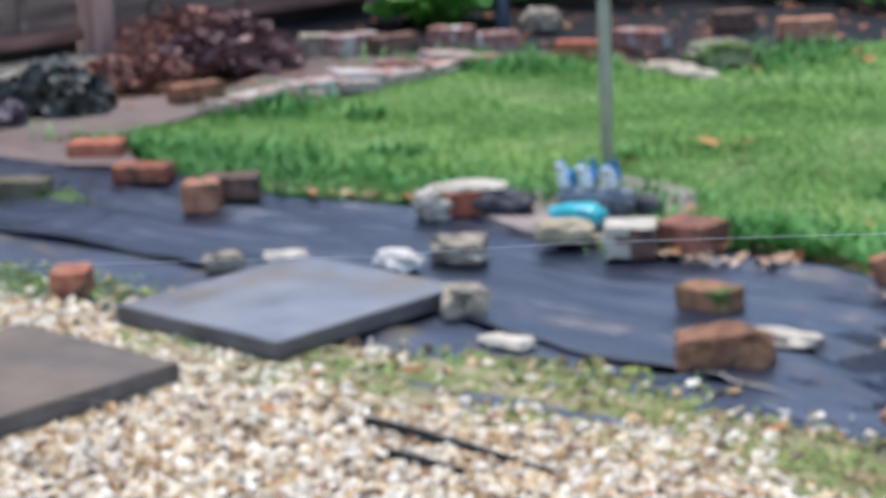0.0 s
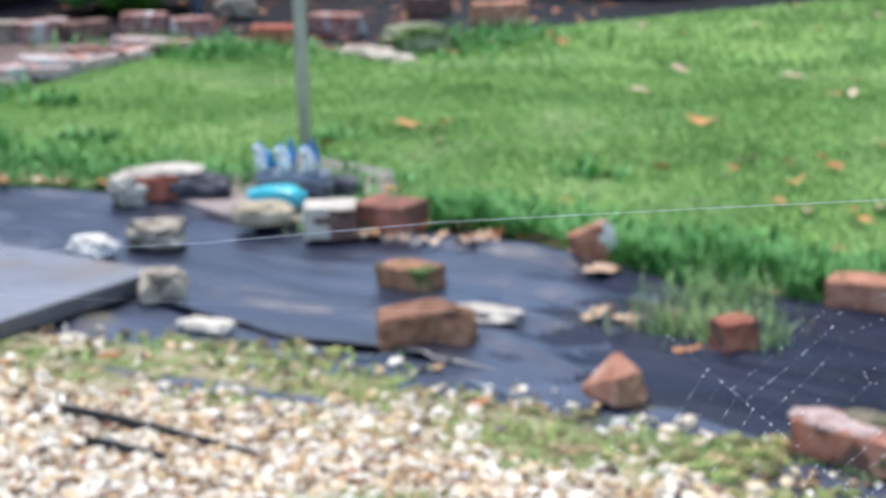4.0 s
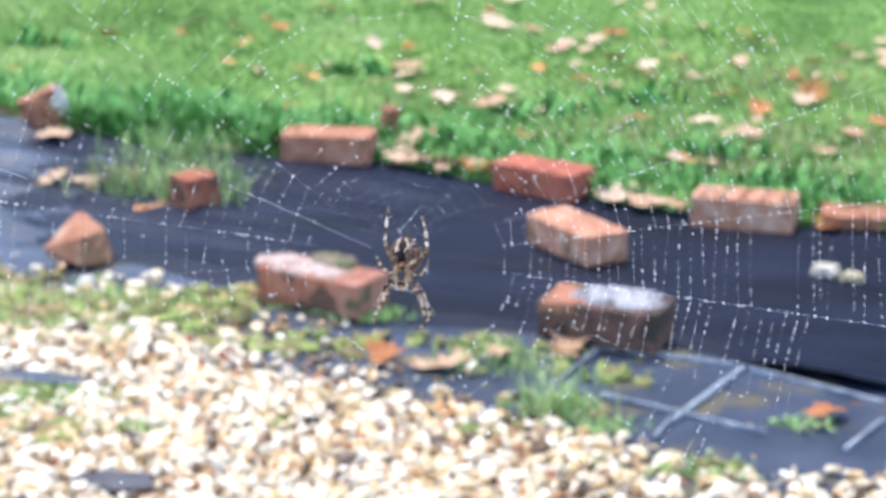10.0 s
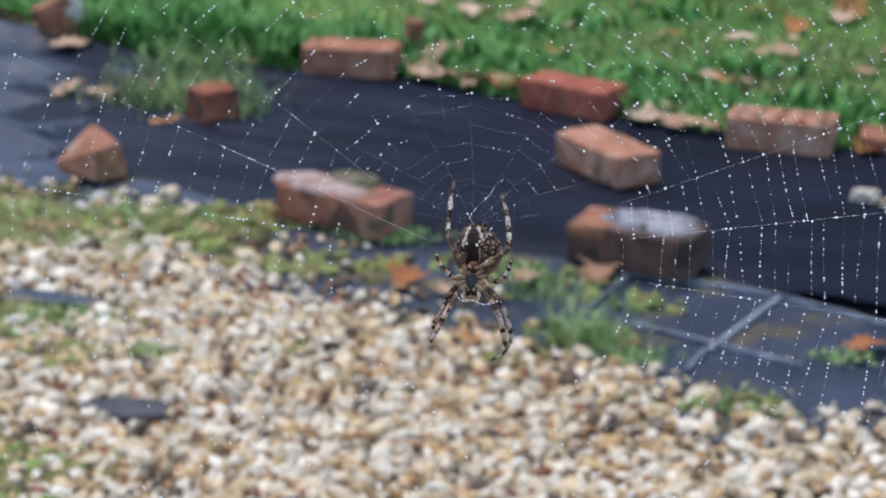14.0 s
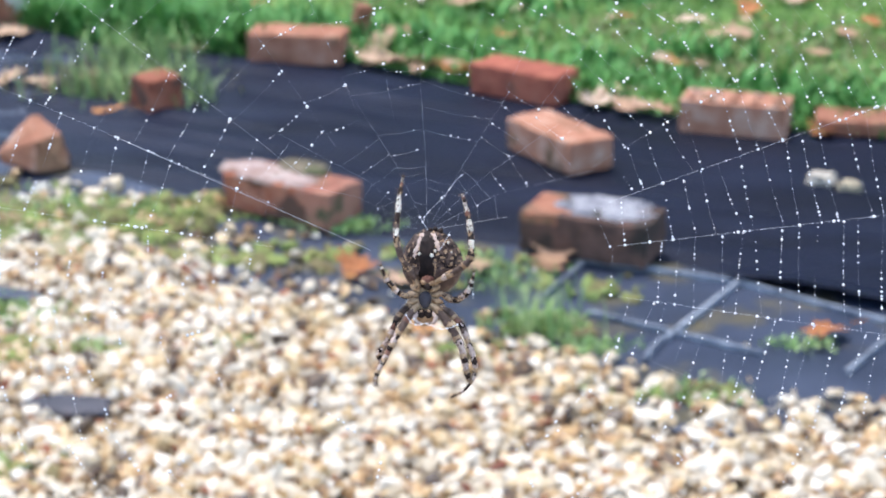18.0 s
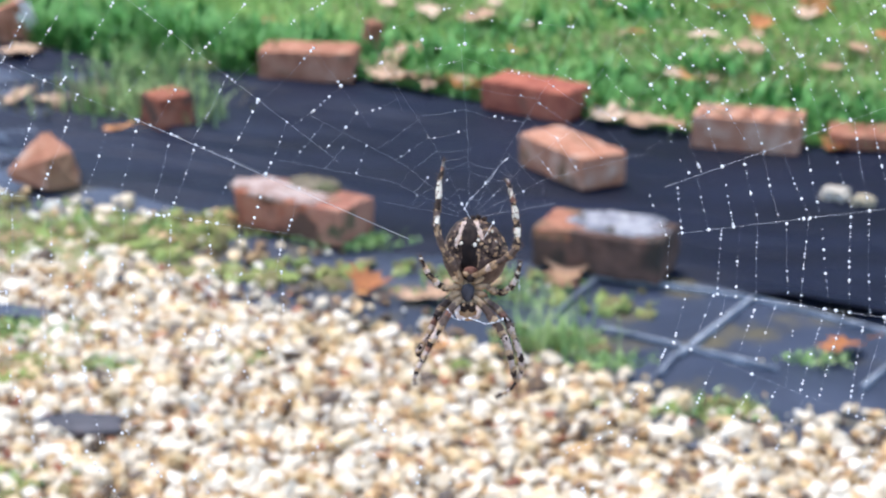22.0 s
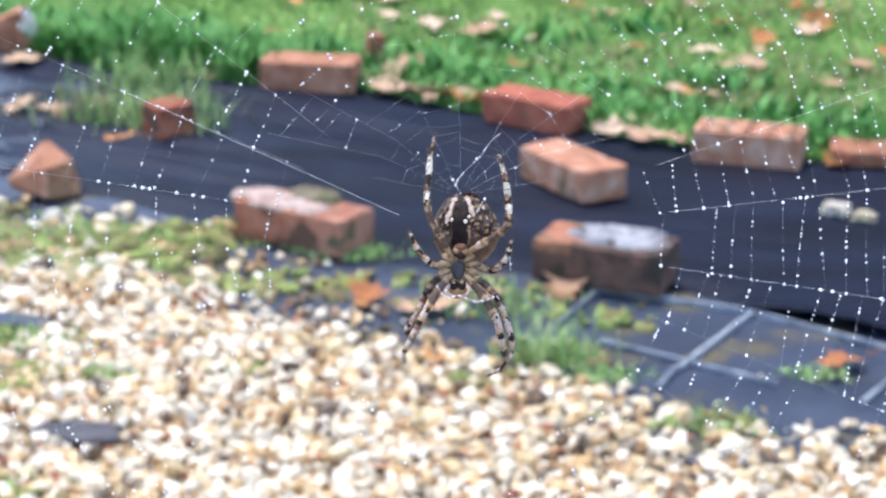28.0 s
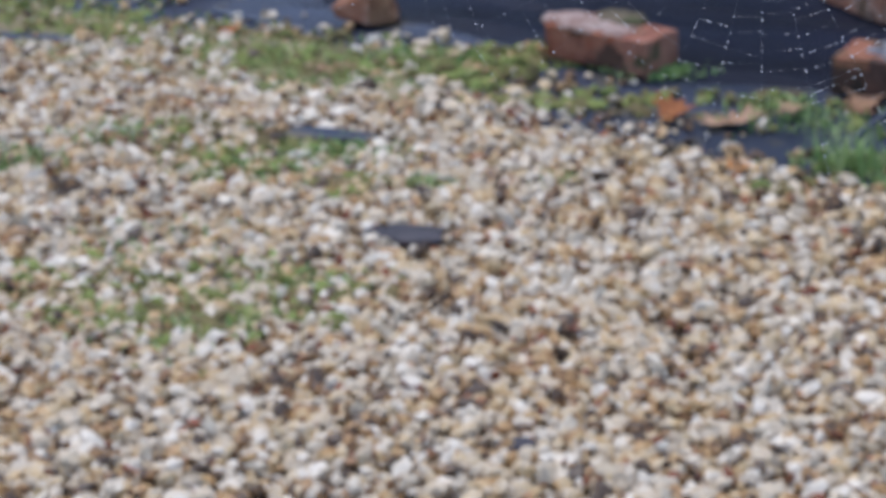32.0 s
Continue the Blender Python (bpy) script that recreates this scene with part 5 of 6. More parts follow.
# single leaves: x, y, half length, kind, height
SPOTS = [(-0.51, 6.88, 0.06, 3, 0.045), (-0.24, 6.93, 0.06, 1, 0.045), (-0.46, 5.88, 0.065, 3, 0.045), (-0.20, 5.43, 0.065, 1, 0.05), (-0.31, 5.50, 0.04, 3, 0.045), (-0.06, 7.40, 0.07, 1, 0.045), (0.0, 8.45, 0.09, 0, 0.05), (-1.04, 6.42, 0.055, 0, 0.045), (-1.46, 7.03, 0.06, 2, 0.045), (-0.32, 8.34, 0.06, 0, 0.045),
         (-0.38, 4.96, 0.055, 1, 0.035), (-0.30, 4.92, 0.06, 3, 0.035), (-0.26, 4.90, 0.055, 1, 0.03), (-0.18, 4.86, 0.05, 0, 0.03), (0.13, 4.66, 0.055, 3, 0.03), (0.19, 4.62, 0.05, 1, 0.03), (-1.24, 5.10, 0.06, 3, 0.03), (-1.13, 4.72, 0.06, 1, 0.028), (-1.08, 4.70, 0.05, 3, 0.028), (-0.86, 4.50, 0.04, 2, 0.026), (-0.33, 4.97, 0.062, 3, 0.03), (-0.21, 4.91, 0.058, 1, 0.03), (-0.14, 4.87, 0.05, 2, 0.03), (0.12, 4.70, 0.05, 1, 0.03), (0.26, 4.60, 0.045, 3, 0.03), (-1.18, 5.12, 0.06, 1, 0.03), (-1.34, 5.24, 0.055, 3, 0.03), (-0.80, 5.0, 0.05, 1, 0.03), (-0.05, 3.69, 0.05, 1, 0.016),
         (-0.25, 3.66, 0.05, 0, 0.016), (-0.13, 3.62, 0.05, 3, 0.016), (0.07, 3.74, 0.055, 1, 0.016), (-1.10, 3.60, 0.03, 2, 0.016), (-0.9, 3.84, 0.05, 3, 0.016), (-0.96, 3.86, 0.045, 1, 0.016), (-1.19, 4.06, 0.03, 0, 0.016),
         (-0.19, 5.50, 0.050, 1, 0.045), (-0.44, 5.62, 0.040, 3, 0.045), (-0.52, 5.72, 0.035, 1, 0.045), (0.39, 5.19, 0.050, 3, 0.045), (0.40, 5.62, 0.045, 0, 0.045), (0.62, 5.66, 0.05, 2, 0.05), (-0.33, 5.14, 0.055, 3, 0.04),
         (-0.36, 5.02, 0.05, 1, 0.03), (-0.24, 4.93, 0.045, 0, 0.03), (-0.28, 4.98, 0.05, 3, 0.03), (0.16, 4.71, 0.05, 3, 0.03), (0.22, 4.63, 0.04, 1, 0.03), (-1.17, 5.18, 0.05, 1, 0.03), (-1.42, 5.35, 0.045, 3, 0.03),
         (-1.05, 4.70, 0.05, 3, 0.025), (-0.98, 4.76, 0.04, 1, 0.025), (-0.89, 4.49, 0.03, 0, 0.022), (0.06, 3.70, 0.045, 3, 0.012), (-0.17, 3.62, 0.045, 1, 0.012), (-0.26, 3.62, 0.032, 0, 0.012), (-0.12, 3.40, 0.03, 0, 0.014),
         (0.505, 3.44, 0.052, 2, 0.014), (-1.39, 3.61, 0.03, 0, 0.014), (-1.93, 3.93, 0.025, 2, 0.014), (-1.27, 3.62, 0.03, 0, 0.014), (-2.25, 3.80, 0.03, 2, 0.012), (-1.65, 5.38, 0.04, 3, 0.03), (-1.85, 5.44, 0.045, 0, 0.03),
         (-2.0, 5.42, 0.045, 2, 0.03), (-2.3, 5.4, 0.04, 0, 0.02), (-1.55, 5.40, 0.035, 2, 0.03), (-3.0, 5.72, 0.05, 1, 0.03), (-3.2, 5.73, 0.045, 3, 0.03), (-3.35, 5.74, 0.05, 1, 0.03), (-2.41, 6.78, 0.055, 2, 0.045), (-2.30, 6.80, 0.06, 0, 0.045),
         (-2.22, 6.55, 0.03, 1, 0.045), (-0.98, 6.15, 0.05, 0, 0.045), (-0.9, 6.4, 0.05, 2, 0.045), (-0.25, 6.5, 0.06, 1, 0.045), (0.05, 6.3, 0.05, 3, 0.045), (-0.1, 5.9, 0.035, 2, 0.045), (-0.75, 5.85, 0.03, 0, 0.045), (0.20, 5.95, 0.05, 1, 0.045),
         (0.52, 6.3, 0.06, 3, 0.045), (0.62, 5.05, 0.04, 3, 0.045), (0.35, 4.95, 0.03, 1, 0.04), (-2.10, 4.17, 0.035, 2, 0.012), (-2.3, 4.06, 0.03, 0, 0.012), (0.58, 4.50, 0.04, 0, 0.02)]
for k, (x, y, s, kind, z) in enumerate(SPOTS):
    fallen_leaf(x, y, s, kind + 2 * (k % 4), z, k * 67, 10 * math.sin(k * 2.1))
r = random.Random(77)
done = 0
while done < 150:
    x, y = r.uniform(-3.0, 1.3), r.uniform(5.3, 11.5)
    if inside(LAWN, np.array([x]), np.array([y]))[0] and r.random() < 0.25 + 0.75 * (x > -1.6):
        fallen_leaf(x, y, r.uniform(0.022, 0.055), r.randrange(8), 0.042, r.uniform(0, 360), r.gauss(0, 12))
        done += 1
for _ in range(48):
    x, y = r.uniform(-0.5, 1.2), r.uniform(4.75, 7.2)
    if inside(LAWN, np.array([x]), np.array([y]))[0]:
        fallen_leaf(x, y, r.uniform(0.028, 0.058), r.choice((1, 3, 5, 7, 0, 2)), 0.042, r.uniform(0, 360), r.gauss(0, 14))
for k in range(16):
    x = -2.1 + 0.9 * k / 15 + 0.02 * math.sin(k * 5.1)
    fallen_leaf(x, float(along(LAWN_FRONT, x)) - 0.03 + 0.02 * math.sin(k * 3.7), r.uniform(0.03, 0.05), r.choice((1, 3, 5, 0)), 0.03, r.uniform(0, 360), r.gauss(0, 14))
# brown leaves blown against the bricks and stones by the pole, and under the lawn's western edge
for k in range(26):
    fallen_leaf(-2.02 + r.uniform(0, 0.44), 5.33 + r.gauss(0, 0.025), r.uniform(0.018, 0.036), r.choice((1, 3, 5, 7, 0)), 0.03, r.uniform(0, 360), r.gauss(0, 20))
for k in range(16):
    x = r.uniform(-3.35, -2.85)
    fallen_leaf(x, float(along(LAWN_FRONT, x)) - 0.02 + r.gauss(0, 0.02), r.uniform(0.016, 0.032), r.choice((0, 2, 1, 3)), 0.034, r.uniform(0, 360), r.gauss(0, 16))
curled = fallen_leaf(0.62, 5.62, 0.055, 2, 0.06, 30, 60)

# leaf litter on the flower bed and the back bed
r = np.random.default_rng(9)
lx, ly = r.uniform(-6.6, -2.6, 5200), r.uniform(6.2, 10.6, 5200)
bed = ~inside(LAWN, lx, ly) & ~inside([(a * 1.0, b) for a, b in PATH_EDGE], lx, ly) & (lx < -4.9 + (ly > 8.5) * 2.3) & ((ly < 8.6) | (r.uniform(size=len(lx)) < 0.14))
path_bits = inside(PATH_EDGE, lx, ly) & (r.uniform(size=len(lx)) < 0.06)
pick = (bed & (np.abs((lx + 6.32) - (ly - 7.45) * 0.33) > 0.20)) | path_bits
lx, ly = lx[pick], ly[pick]
n = len(lx)
base = np.array([[1, 0, 0], [0.3, 0.55, 0.15], [-0.9, 0.3, 0.05], [-0.8, -0.35, 0.1], [0.35, -0.5, 0.2]])
ang, sc = r.uniform(0, 6.283, n), r.uniform(0.014, 0.04, n)
c, s = np.cos(ang)[:, None], np.sin(ang)[:, None]
tilt = r.normal(0, 0.35, (n, 1))
bx, by, bz = base[:, 0][None] * np.ones((n, 1)), base[:, 1][None] * np.ones((n, 1)), base[:, 2][None] + tilt * base[:, 0][None]
v = np.stack([(bx * c - by * s) * sc[:, None] + lx[:, None], (bx * s + by * c) * sc[:, None] + ly[:, None], np.abs(bz) * sc[:, None] + np.where(path_bits[pick], 0.032, np.where(ly > 8.5, 0.010, -0.018))[:, None]], -1)
tagged(sheet("leaf_litter", v.reshape(-1, 3), (np.array([[0, 1, 2], [0, 2, 3], [0, 3, 4]])[None] + 5 * np.arange(n)[:, None, None]).reshape(-1, 3), litter_mat), "reddish brown fallen leaves and bark on the beds", "leaf litter", kind="stuff")

# ---- the orb web ----
HUB = Vector((0.136, 0.600, 1.152))
NORMAL = Vector((0.077, -0.930, 0.357)).normalized()
RIGHT = Vector((-NORMAL.y, NORMAL.x, 0)).normalized()
UP = NORMAL.cross(RIGHT).normalized()
WEB = Matrix((RIGHT, UP, NORMAL)).transposed().to_4x4()
WEB.translation = HUB


def threads(name, lines, radius, mat, parent, label=""):
    """Thin three-sided strands along many lines, in one mesh."""
    vs, fs = [], []
    for pts in lines:
        start = len(vs)
        for i, p in enumerate(pts):
            d = (Vector(pts[min(i + 1, len(pts) - 1)]) - Vector(pts[max(i - 1, 0)])).normalized()
            a = Vector((-d.y, d.x, 0)).normalized() if abs(d.z) < 0.9 else Vector((1, 0, 0))
            b = d.cross(a)
            for k in range(3):
                vs.append(Vector(p) + (a * math.cos(k * 2.0944) + b * math.sin(k * 2.0944)) * radius)
        for i in range(len(pts) - 1):
            for k in range(3):
                q, w = start + i * 3, start + i * 3 + 3
                fs.append((q + k, q + (k + 1) % 3, w + (k + 1) % 3, w + k))
    ob = sheet(name, vs, fs, mat)
    ob.parent = parent
    return tagged(ob, label)


web = new("spider_web")
tagged(web, "dew-covered orb web stretched in the air before the garden", "spider web")
rw = random.Random(4)
ANGLES = [-8, 6.7, 19.7, 31, 43, 54, 65, 77, 90, 101, 113, 125.7, 142.4, 157, 172, 184, 196, 207, 219, 232, 245, 258, 270, 283, 297, 311, 324, 338]
REACH = [(-8, 0.125), (7, 0.130), (20, 0.128), (45, 0.108), (90, 0.095), (125, 0.105), (142, 0.118), (157, 0.125), (172, 0.120), (196, 0.100), (232, 0.075), (270, 0.062), (311, 0.075), (338, 0.105), (352, 0.125)]
HUB_AT = Vector((-0.0003, 0.0030, 0.0015))


def reach(a):
    return float(np.interp(a % 360 if a % 360 < 352 else a % 360 - 360, [q[0] for q in REACH], [q[1] for q in REACH]))


def on(a, rad):
    """A point of the web at an angle and a distance from the hub."""
    t = radians(a)
    return HUB_AT + Vector((math.cos(t) * rad, math.sin(t) * rad, 0.004 * noise.noise((math.cos(t) * 3, math.sin(t) * 3, rad * 20))))


MAIN = (-8, 6.7, 19.7, 142.4, 157, 172)
radials = [[on(a, rad) for rad in np.linspace(0.0205 if 90 < a < 270 else 0.027, reach(a) + 0.012, 9)] for a in ANGLES]
spiral, drops = [], []
for k in range(len(ANGLES)):
    a, b = ANGLES[k], ANGLES[(k + 1) % len(ANGLES)] + (360 if k == len(ANGLES) - 1 else 0)
    side = math.cos(radians((a + b) / 2))
    lower = math.sin(radians((a + b) / 2)) < -0.45
    gap = 0.0029 if side > 0.3 else 0.0046 if side < -0.3 else 0.0043
    rad = 0.026 if side > -0.3 else 0.021
    rad += gap * (k / len(ANGLES))
    while rad < min(reach(a), reach(b)):
        r1, r2 = rad + rw.gauss(0, 0.0005), rad + gap / len(ANGLES) + rw.gauss(0, 0.0005)
        if rw.random() > (0.40 if lower else 0.30 if -0.3 < side < 0.75 else 0.08):
            p, q = on(a, r1), on(b, r2)
            mid = p.lerp(q, 0.5) * 1.0
            mid -= (mid - HUB_AT).normalized() * (q - p).length * 0.012
            mid.y -= 0.0002
            spiral.append([p, p.lerp(mid, 0.5), mid, mid.lerp(q, 0.5), q] if rw.random() > 0.06 else [p, mid])
            count = max(2, int((q - p).length / (0.00095 if abs(side) > 0.3 else 0.0015) * rw.uniform(0.4, 1.25)))
            for _ in range(count):
                t = rw.random()
                c = p.lerp(mid, t * 2) if t < 0.5 else mid.lerp(q, t * 2 - 1)
                drops.append((c, rw.choice((0.00007, 0.00009, 0.00011, 0.00013, 0.00016, 0.00021))))
            if rw.random() < 0.6:
                drops.append((p, rw.uniform(0.00016, 0.00030)))
        rad += gap * rw.uniform(0.8, 1.25)
# the close mesh round the hub, above the spider
TOP = Vector((0.0003, 0.0082, 0.0004))
spokes = [11, 30, 47, 64, 91, 113, 137, 152, 168]


def net(a, rad):
    """A point of the hub's mesh."""
    t = radians(a)
    return TOP + Vector((math.cos(t) * rad * 1.12, math.sin(t) * rad, 0))


hub_mesh = [[net(a, 0.0012), net(a, 0.0055), net(a, 0.0100)] + [on(a, 0.027)] * (25 < a < 155) for a in spokes]
for base in (0.0023, 0.0037, 0.0057, 0.0068, 0.0078, 0.0091):
    for p, q in zip(spokes, spokes[1:]):
        if rw.random() < 0.78:
            a, b = net(p + rw.gauss(0, 1.5), base + rw.gauss(0, 0.0003)), net(q + rw.gauss(0, 1.5), base + 0.0002 + rw.gauss(0, 0.0003))
            mid = a.lerp(b, 0.5) + Vector((0, -0.05 * (b - a).length, 0))
            hub_mesh.append([a, mid, b])
            if rw.random() < 0.15:
                drops.append((a, rw.uniform(0.00008, 0.00016)))
# coarser, beaded strands between the hub's mesh and the spiral
for base in (0.12, 0.36, 0.60, 0.85):
    for p, q in ((30, 47), (47, 64), (64, 91), (91, 113), (113, 137), (137, 152)):
        if rw.random() < (0.8 if p > 60 else 0.45):
            a, b = (net(w, 0.0100).lerp(on(w, 0.027), base + rw.uniform(-0.05, 0.05)) for w in (p, q))
            hub_mesh.append([a, a.lerp(b, 0.5) + Vector((0, -0.03 * (b - a).length, 0)), b])
            for _ in range(rw.randrange(1, 6)):
                drops.append((a.lerp(b, rw.random()), rw.choice((0.00007, 0.00009, 0.00012, 0.00016))))
# a beaded, kinked thread over the hub
kink = [net(112, 0.0012), net(100, 0.0019), net(84, 0.0027), net(66, 0.0052), net(63, 0.0079), net(60, 0.0090)]
for a, b in zip(kink, kink[1:]):
    for _ in range(4):
        drops.append((a.lerp(b, rw.random()), rw.uniform(0.00006, 0.00013)))
for line, angle in zip(radials, ANGLES):
    for _ in range(34 if angle in MAIN else 14):
        t = rw.uniform(0.1, 1.0)
        i = min(int(t * 8), 7)
        drops.append((line[i].lerp(line[i + 1], t * 8 - i), rw.choice((0.00009, 0.00013, 0.00018, 0.00026))))
inv = WEB.inverted()
anchors = [[on(157, 0.137), inv @ Vector((-0.15, 0.485, 1.235))], [on(172, 0.132), inv @ Vector((-0.15, 0.485, 1.19))], [on(142.4, 0.130), inv @ Vector((-0.16, 0.480, 1.262))]]
threads("anchor_lines", anchors, 0.000024, silk, web, "silk lines holding the web to the post")
threads("doubled_thread", [[on(161, 0.0075), on(158, 0.02), on(157, 0.045)]], 0.00004, silk, web, "thicker doubled silk thread")
threads("kinked_thread", [kink], 0.000016, silk, web, "kinked beaded silk thread over the hub")
threads("hub_mesh", hub_mesh, 0.0000085, silk, web, "fine silk mesh round the hub")
for ray, angle in zip(radials, ANGLES):
    if angle in MAIN:
        threads("main_radial", [ray], 0.000013, silk, web, "stouter radial silk thread")
threads("radial_threads", [r for r, a in zip(radials, ANGLES) if a not in MAIN], 0.000006, silk, web, "fine radial silk threads")
threads("spiral_threads", spiral, 0.000006, silk, web, "fine sticky spiral silk")
dd = grains("dew_drops", [d[0] for d in drops], [d[1] * 1.0 for d in drops], dew, 3, 1.0, 0.0)
dd.parent = web
tagged(dd, "tiny bright dew drops strung on the silk", kind="stuff")
dd.name = "dew"
web.matrix_world = WEB

# long upper anchor line from the post past the web
line = new("anchor_thread")
tagged(line, "long taut silk anchor thread running from the green post", "spider thread")
pts = [Vector(p) for p in ((-0.205, 0.49, 1.19), (-0.19, 0.612, 1.213), (-0.057, 0.615, 1.226), (0.008, 0.615, 1.235), (0.074, 0.615, 1.242), (0.134, 0.615, 1.248), (0.17, 0.615, 1.257), (0.203, 0.615, 1.266), (0.45, 0.63, 1.335))]
threads("strand", [pts], 0.000085, silk, line)
low = new("guy_thread")
tagged(low, "fine slack silk guy thread fixed to the green post", "spider thread")
threads("strand", [[Vector((-0.26, 0.44, 1.284)), Vector((-0.16, 0.445, 1.258)), Vector((-0.10, 0.48, 1.238)), Vector((0.02, 0.55, 1.20)), Vector((0.05, 0.59, 1.175))]], 0.00007, silk, low)

# ---- the spider ----
spider_dark = material("spider_dark", [(0.3, (0.010, 0.006, 0.005)), (0.7, (0.045, 0.028, 0.022))], 900, 0.55, 0.2, spec=0.15)
spider_black = material("spider_black", [(0.3, (0.007, 0.004, 0.004)), (0.7, (0.030, 0.017, 0.014))], 900, 0.55, 0.2, spec=0.15)
spider_brown = material("spider_brown", [(0.28, (0.018, 0.011, 0.009)), (0.42, (0.07, 0.043, 0.034)), (0.56, (0.15, 0.10, 0.08)), (0.70, (0.36, 0.28, 0.215))], 1100, 0.6, 0.3, fine=2600, spec=0.15)
spider_smooth = material("spider_smooth_brown", [(0.3, (0.06, 0.034, 0.028)), (0.7, (0.135, 0.08, 0.066))], 900, 0.45, 0.2, spec=0.3)
spider_grey = material("spider_grey_brown", [(0.3, (0.055, 0.034, 0.026)), (0.7, (0.19, 0.13, 0.105))], 1400, 0.6, 0.3, spec=0.2)
spider_pale = material("spider_pale", [(0.3, (0.44, 0.32, 0.26)), (0.7, (0.70, 0.56, 0.48))], 1400, 0.6, 0.2, spec=0.15)
spider_tan = material("spider_tan", [(0.3, (0.27, 0.16, 0.085)), (0.7, (0.60, 0.42, 0.26))], 1400, 0.6, 0.3, spec=0.15)
spider_red = material("spider_reddish", [(0.3, (0.13, 0.05, 0.035)), (0.7, (0.34, 0.17, 0.12))], 1400, 0.6, 0.3, spec=0.15)
spider_white = material("spider_white", [(0.3, (0.58, 0.52, 0.40)), (0.7, (0.80, 0.75, 0.64))], 1400, 0.6, 0.2, spec=0.15)
slate = material("spider_slate", [(0.3, (0.022, 0.018, 0.021)), (0.7, (0.07, 0.062, 0.07))], 900, 0.5, 0.2, spec=0.25)
spider = new("spider")
spider.matrix_world = WEB
tagged(spider, "brown and cream banded garden spider hanging head down in its web", "spider")
MM = 1 / 29333


def pt(x, y, w=0.0):
    """A place on the spider, from its drawing."""
    return Vector(((x - 310) * MM, (484 - y) * MM, w))


def speckle(x, y, scale, seed):
    return noise.noise((x * scale, y * scale, seed)) + 0.5 * noise.noise((x * scale * 2.3, y * scale * 2.3, seed + 3))


bm = bmesh.new()
middle = pt(341, 368, -0.0028)
blob(bm, (0, 0, 0), (124 * MM, 137 * MM, 0.0037), 112)
for v in bm.verts:
    n = v.co.copy()
    up = n.y / (134 * MM)
    taper = 1 - 0.15 * max(0, up) ** 1.5 + 0.03 * max(0, -up)
    v.co = Vector((n.x * taper - 0.0004 * max(0, up) ** 2, n.y, n.z)) + noise.noise_vector(n * 1400) * 0.00007 + middle
abdomen = part("abdomen", bm, [spider_brown, spider_black, spider_pale, spider_smooth, spider_tan], spider, "mottled brown abdomen with a dark belly patch", True)
for f in abdomen.data.polygons:
    c = f.center
    x, y = 310 + c.x / MM, 484 - c.y / MM
    wob = 7 * speckle(x, y, 0.035, 2)
    mark = 0
    if c.z > middle.z:
        stripe = 320 - 0.03 * (y - 270)
        if y > 400 and x > 352 + 10 * wob / 7 or y > 425 and x < 285:
            mark = 3
        if 268 < y < 428 and abs(x - stripe) < 29 + wob - 8 * (y < 285) or abs(x - 320) + abs(y - 258) < 16:
            mark = 1
        elif 252 < y < 352 and abs(x - (296 - 0.34 * (y - 265))) < 8 - 0.03 * (y - 265) + wob:
            mark = 2
        elif 252 < y < 325 and abs(x - (348 + 0.30 * (y - 265))) < 7 + wob:
            mark = 2
        elif y < 262 and speckle(x, y, 0.06, 8) > 0.12:
            mark = 1
        elif mark == 0 and speckle(x, y, 0.075, 5) > (0.42 if x < 340 else 0.30):
            mark = 4
        elif mark == 0 and speckle(x, y, 0.05, 11) > 0.26:
            mark = 1
    f.material_index = mark

# white markings; the spots near (400, 290) are painted highlights
for sx, sy, r in ((289, 338, 7), (338, 344, 8), (352, 326, 6), (386, 300, 5), (404, 292, 6), (268, 322, 4), (418, 330, 4), (440, 380, 4)):
    bm = bmesh.new()
    dx, dy = (sx - 341) / 118, (sy - 368) / 134
    blob(bm, pt(sx, sy, -0.0028 + 0.0037 * math.sqrt(max(0.05, 1 - dx * dx - dy * dy))), (r * MM, r * MM * 1.1, 0.00010), 10)
    part("pale_spot", bm, spider_white, abdomen, "small white spot among markings and painted highlights")
for sx, sy in ((330, 243), (352, 238), (374, 244)):
    bm = bmesh.new()
    blob(bm, pt(sx, sy, -0.0016), (11 * MM, 14 * MM, 0.0004), 10)
    part("spinneret", bm, spider_dark, spider)
for sx, sy, rx, ry, m in ((322, 440, 26, 16, spider_red), (306, 452, 14, 12, spider_tan), (338, 456, 14, 12, spider_tan), (322, 470, 18, 16, spider_dark)):
    bm = bmesh.new()
    blob(bm, pt(sx, sy, 0.0006), (rx * MM, ry * MM, 0.0003), 12)
    part("epigyne", bm, m, spider, "brown plate behind the breastplate")
bm = bmesh.new()
blob(bm, pt(312, 545, -0.0013), (62 * MM, 84 * MM, 0.0012), 24)
part("carapace", bm, spider_tan, spider, "tan furry front body")
bm = bmesh.new()
blob(bm, pt(312, 524, 0.0), (25 * MM, 36 * MM, 0.0004), 20)
for v in bm.verts:
    v.co.x = pt(312, 0).x + (v.co.x - pt(312, 0).x) * (1.0 + 0.25 * (v.co.y - pt(0, 524).y) / (36 * MM))
part("breastplate", bm, slate, spider, "dark slate breastplate")
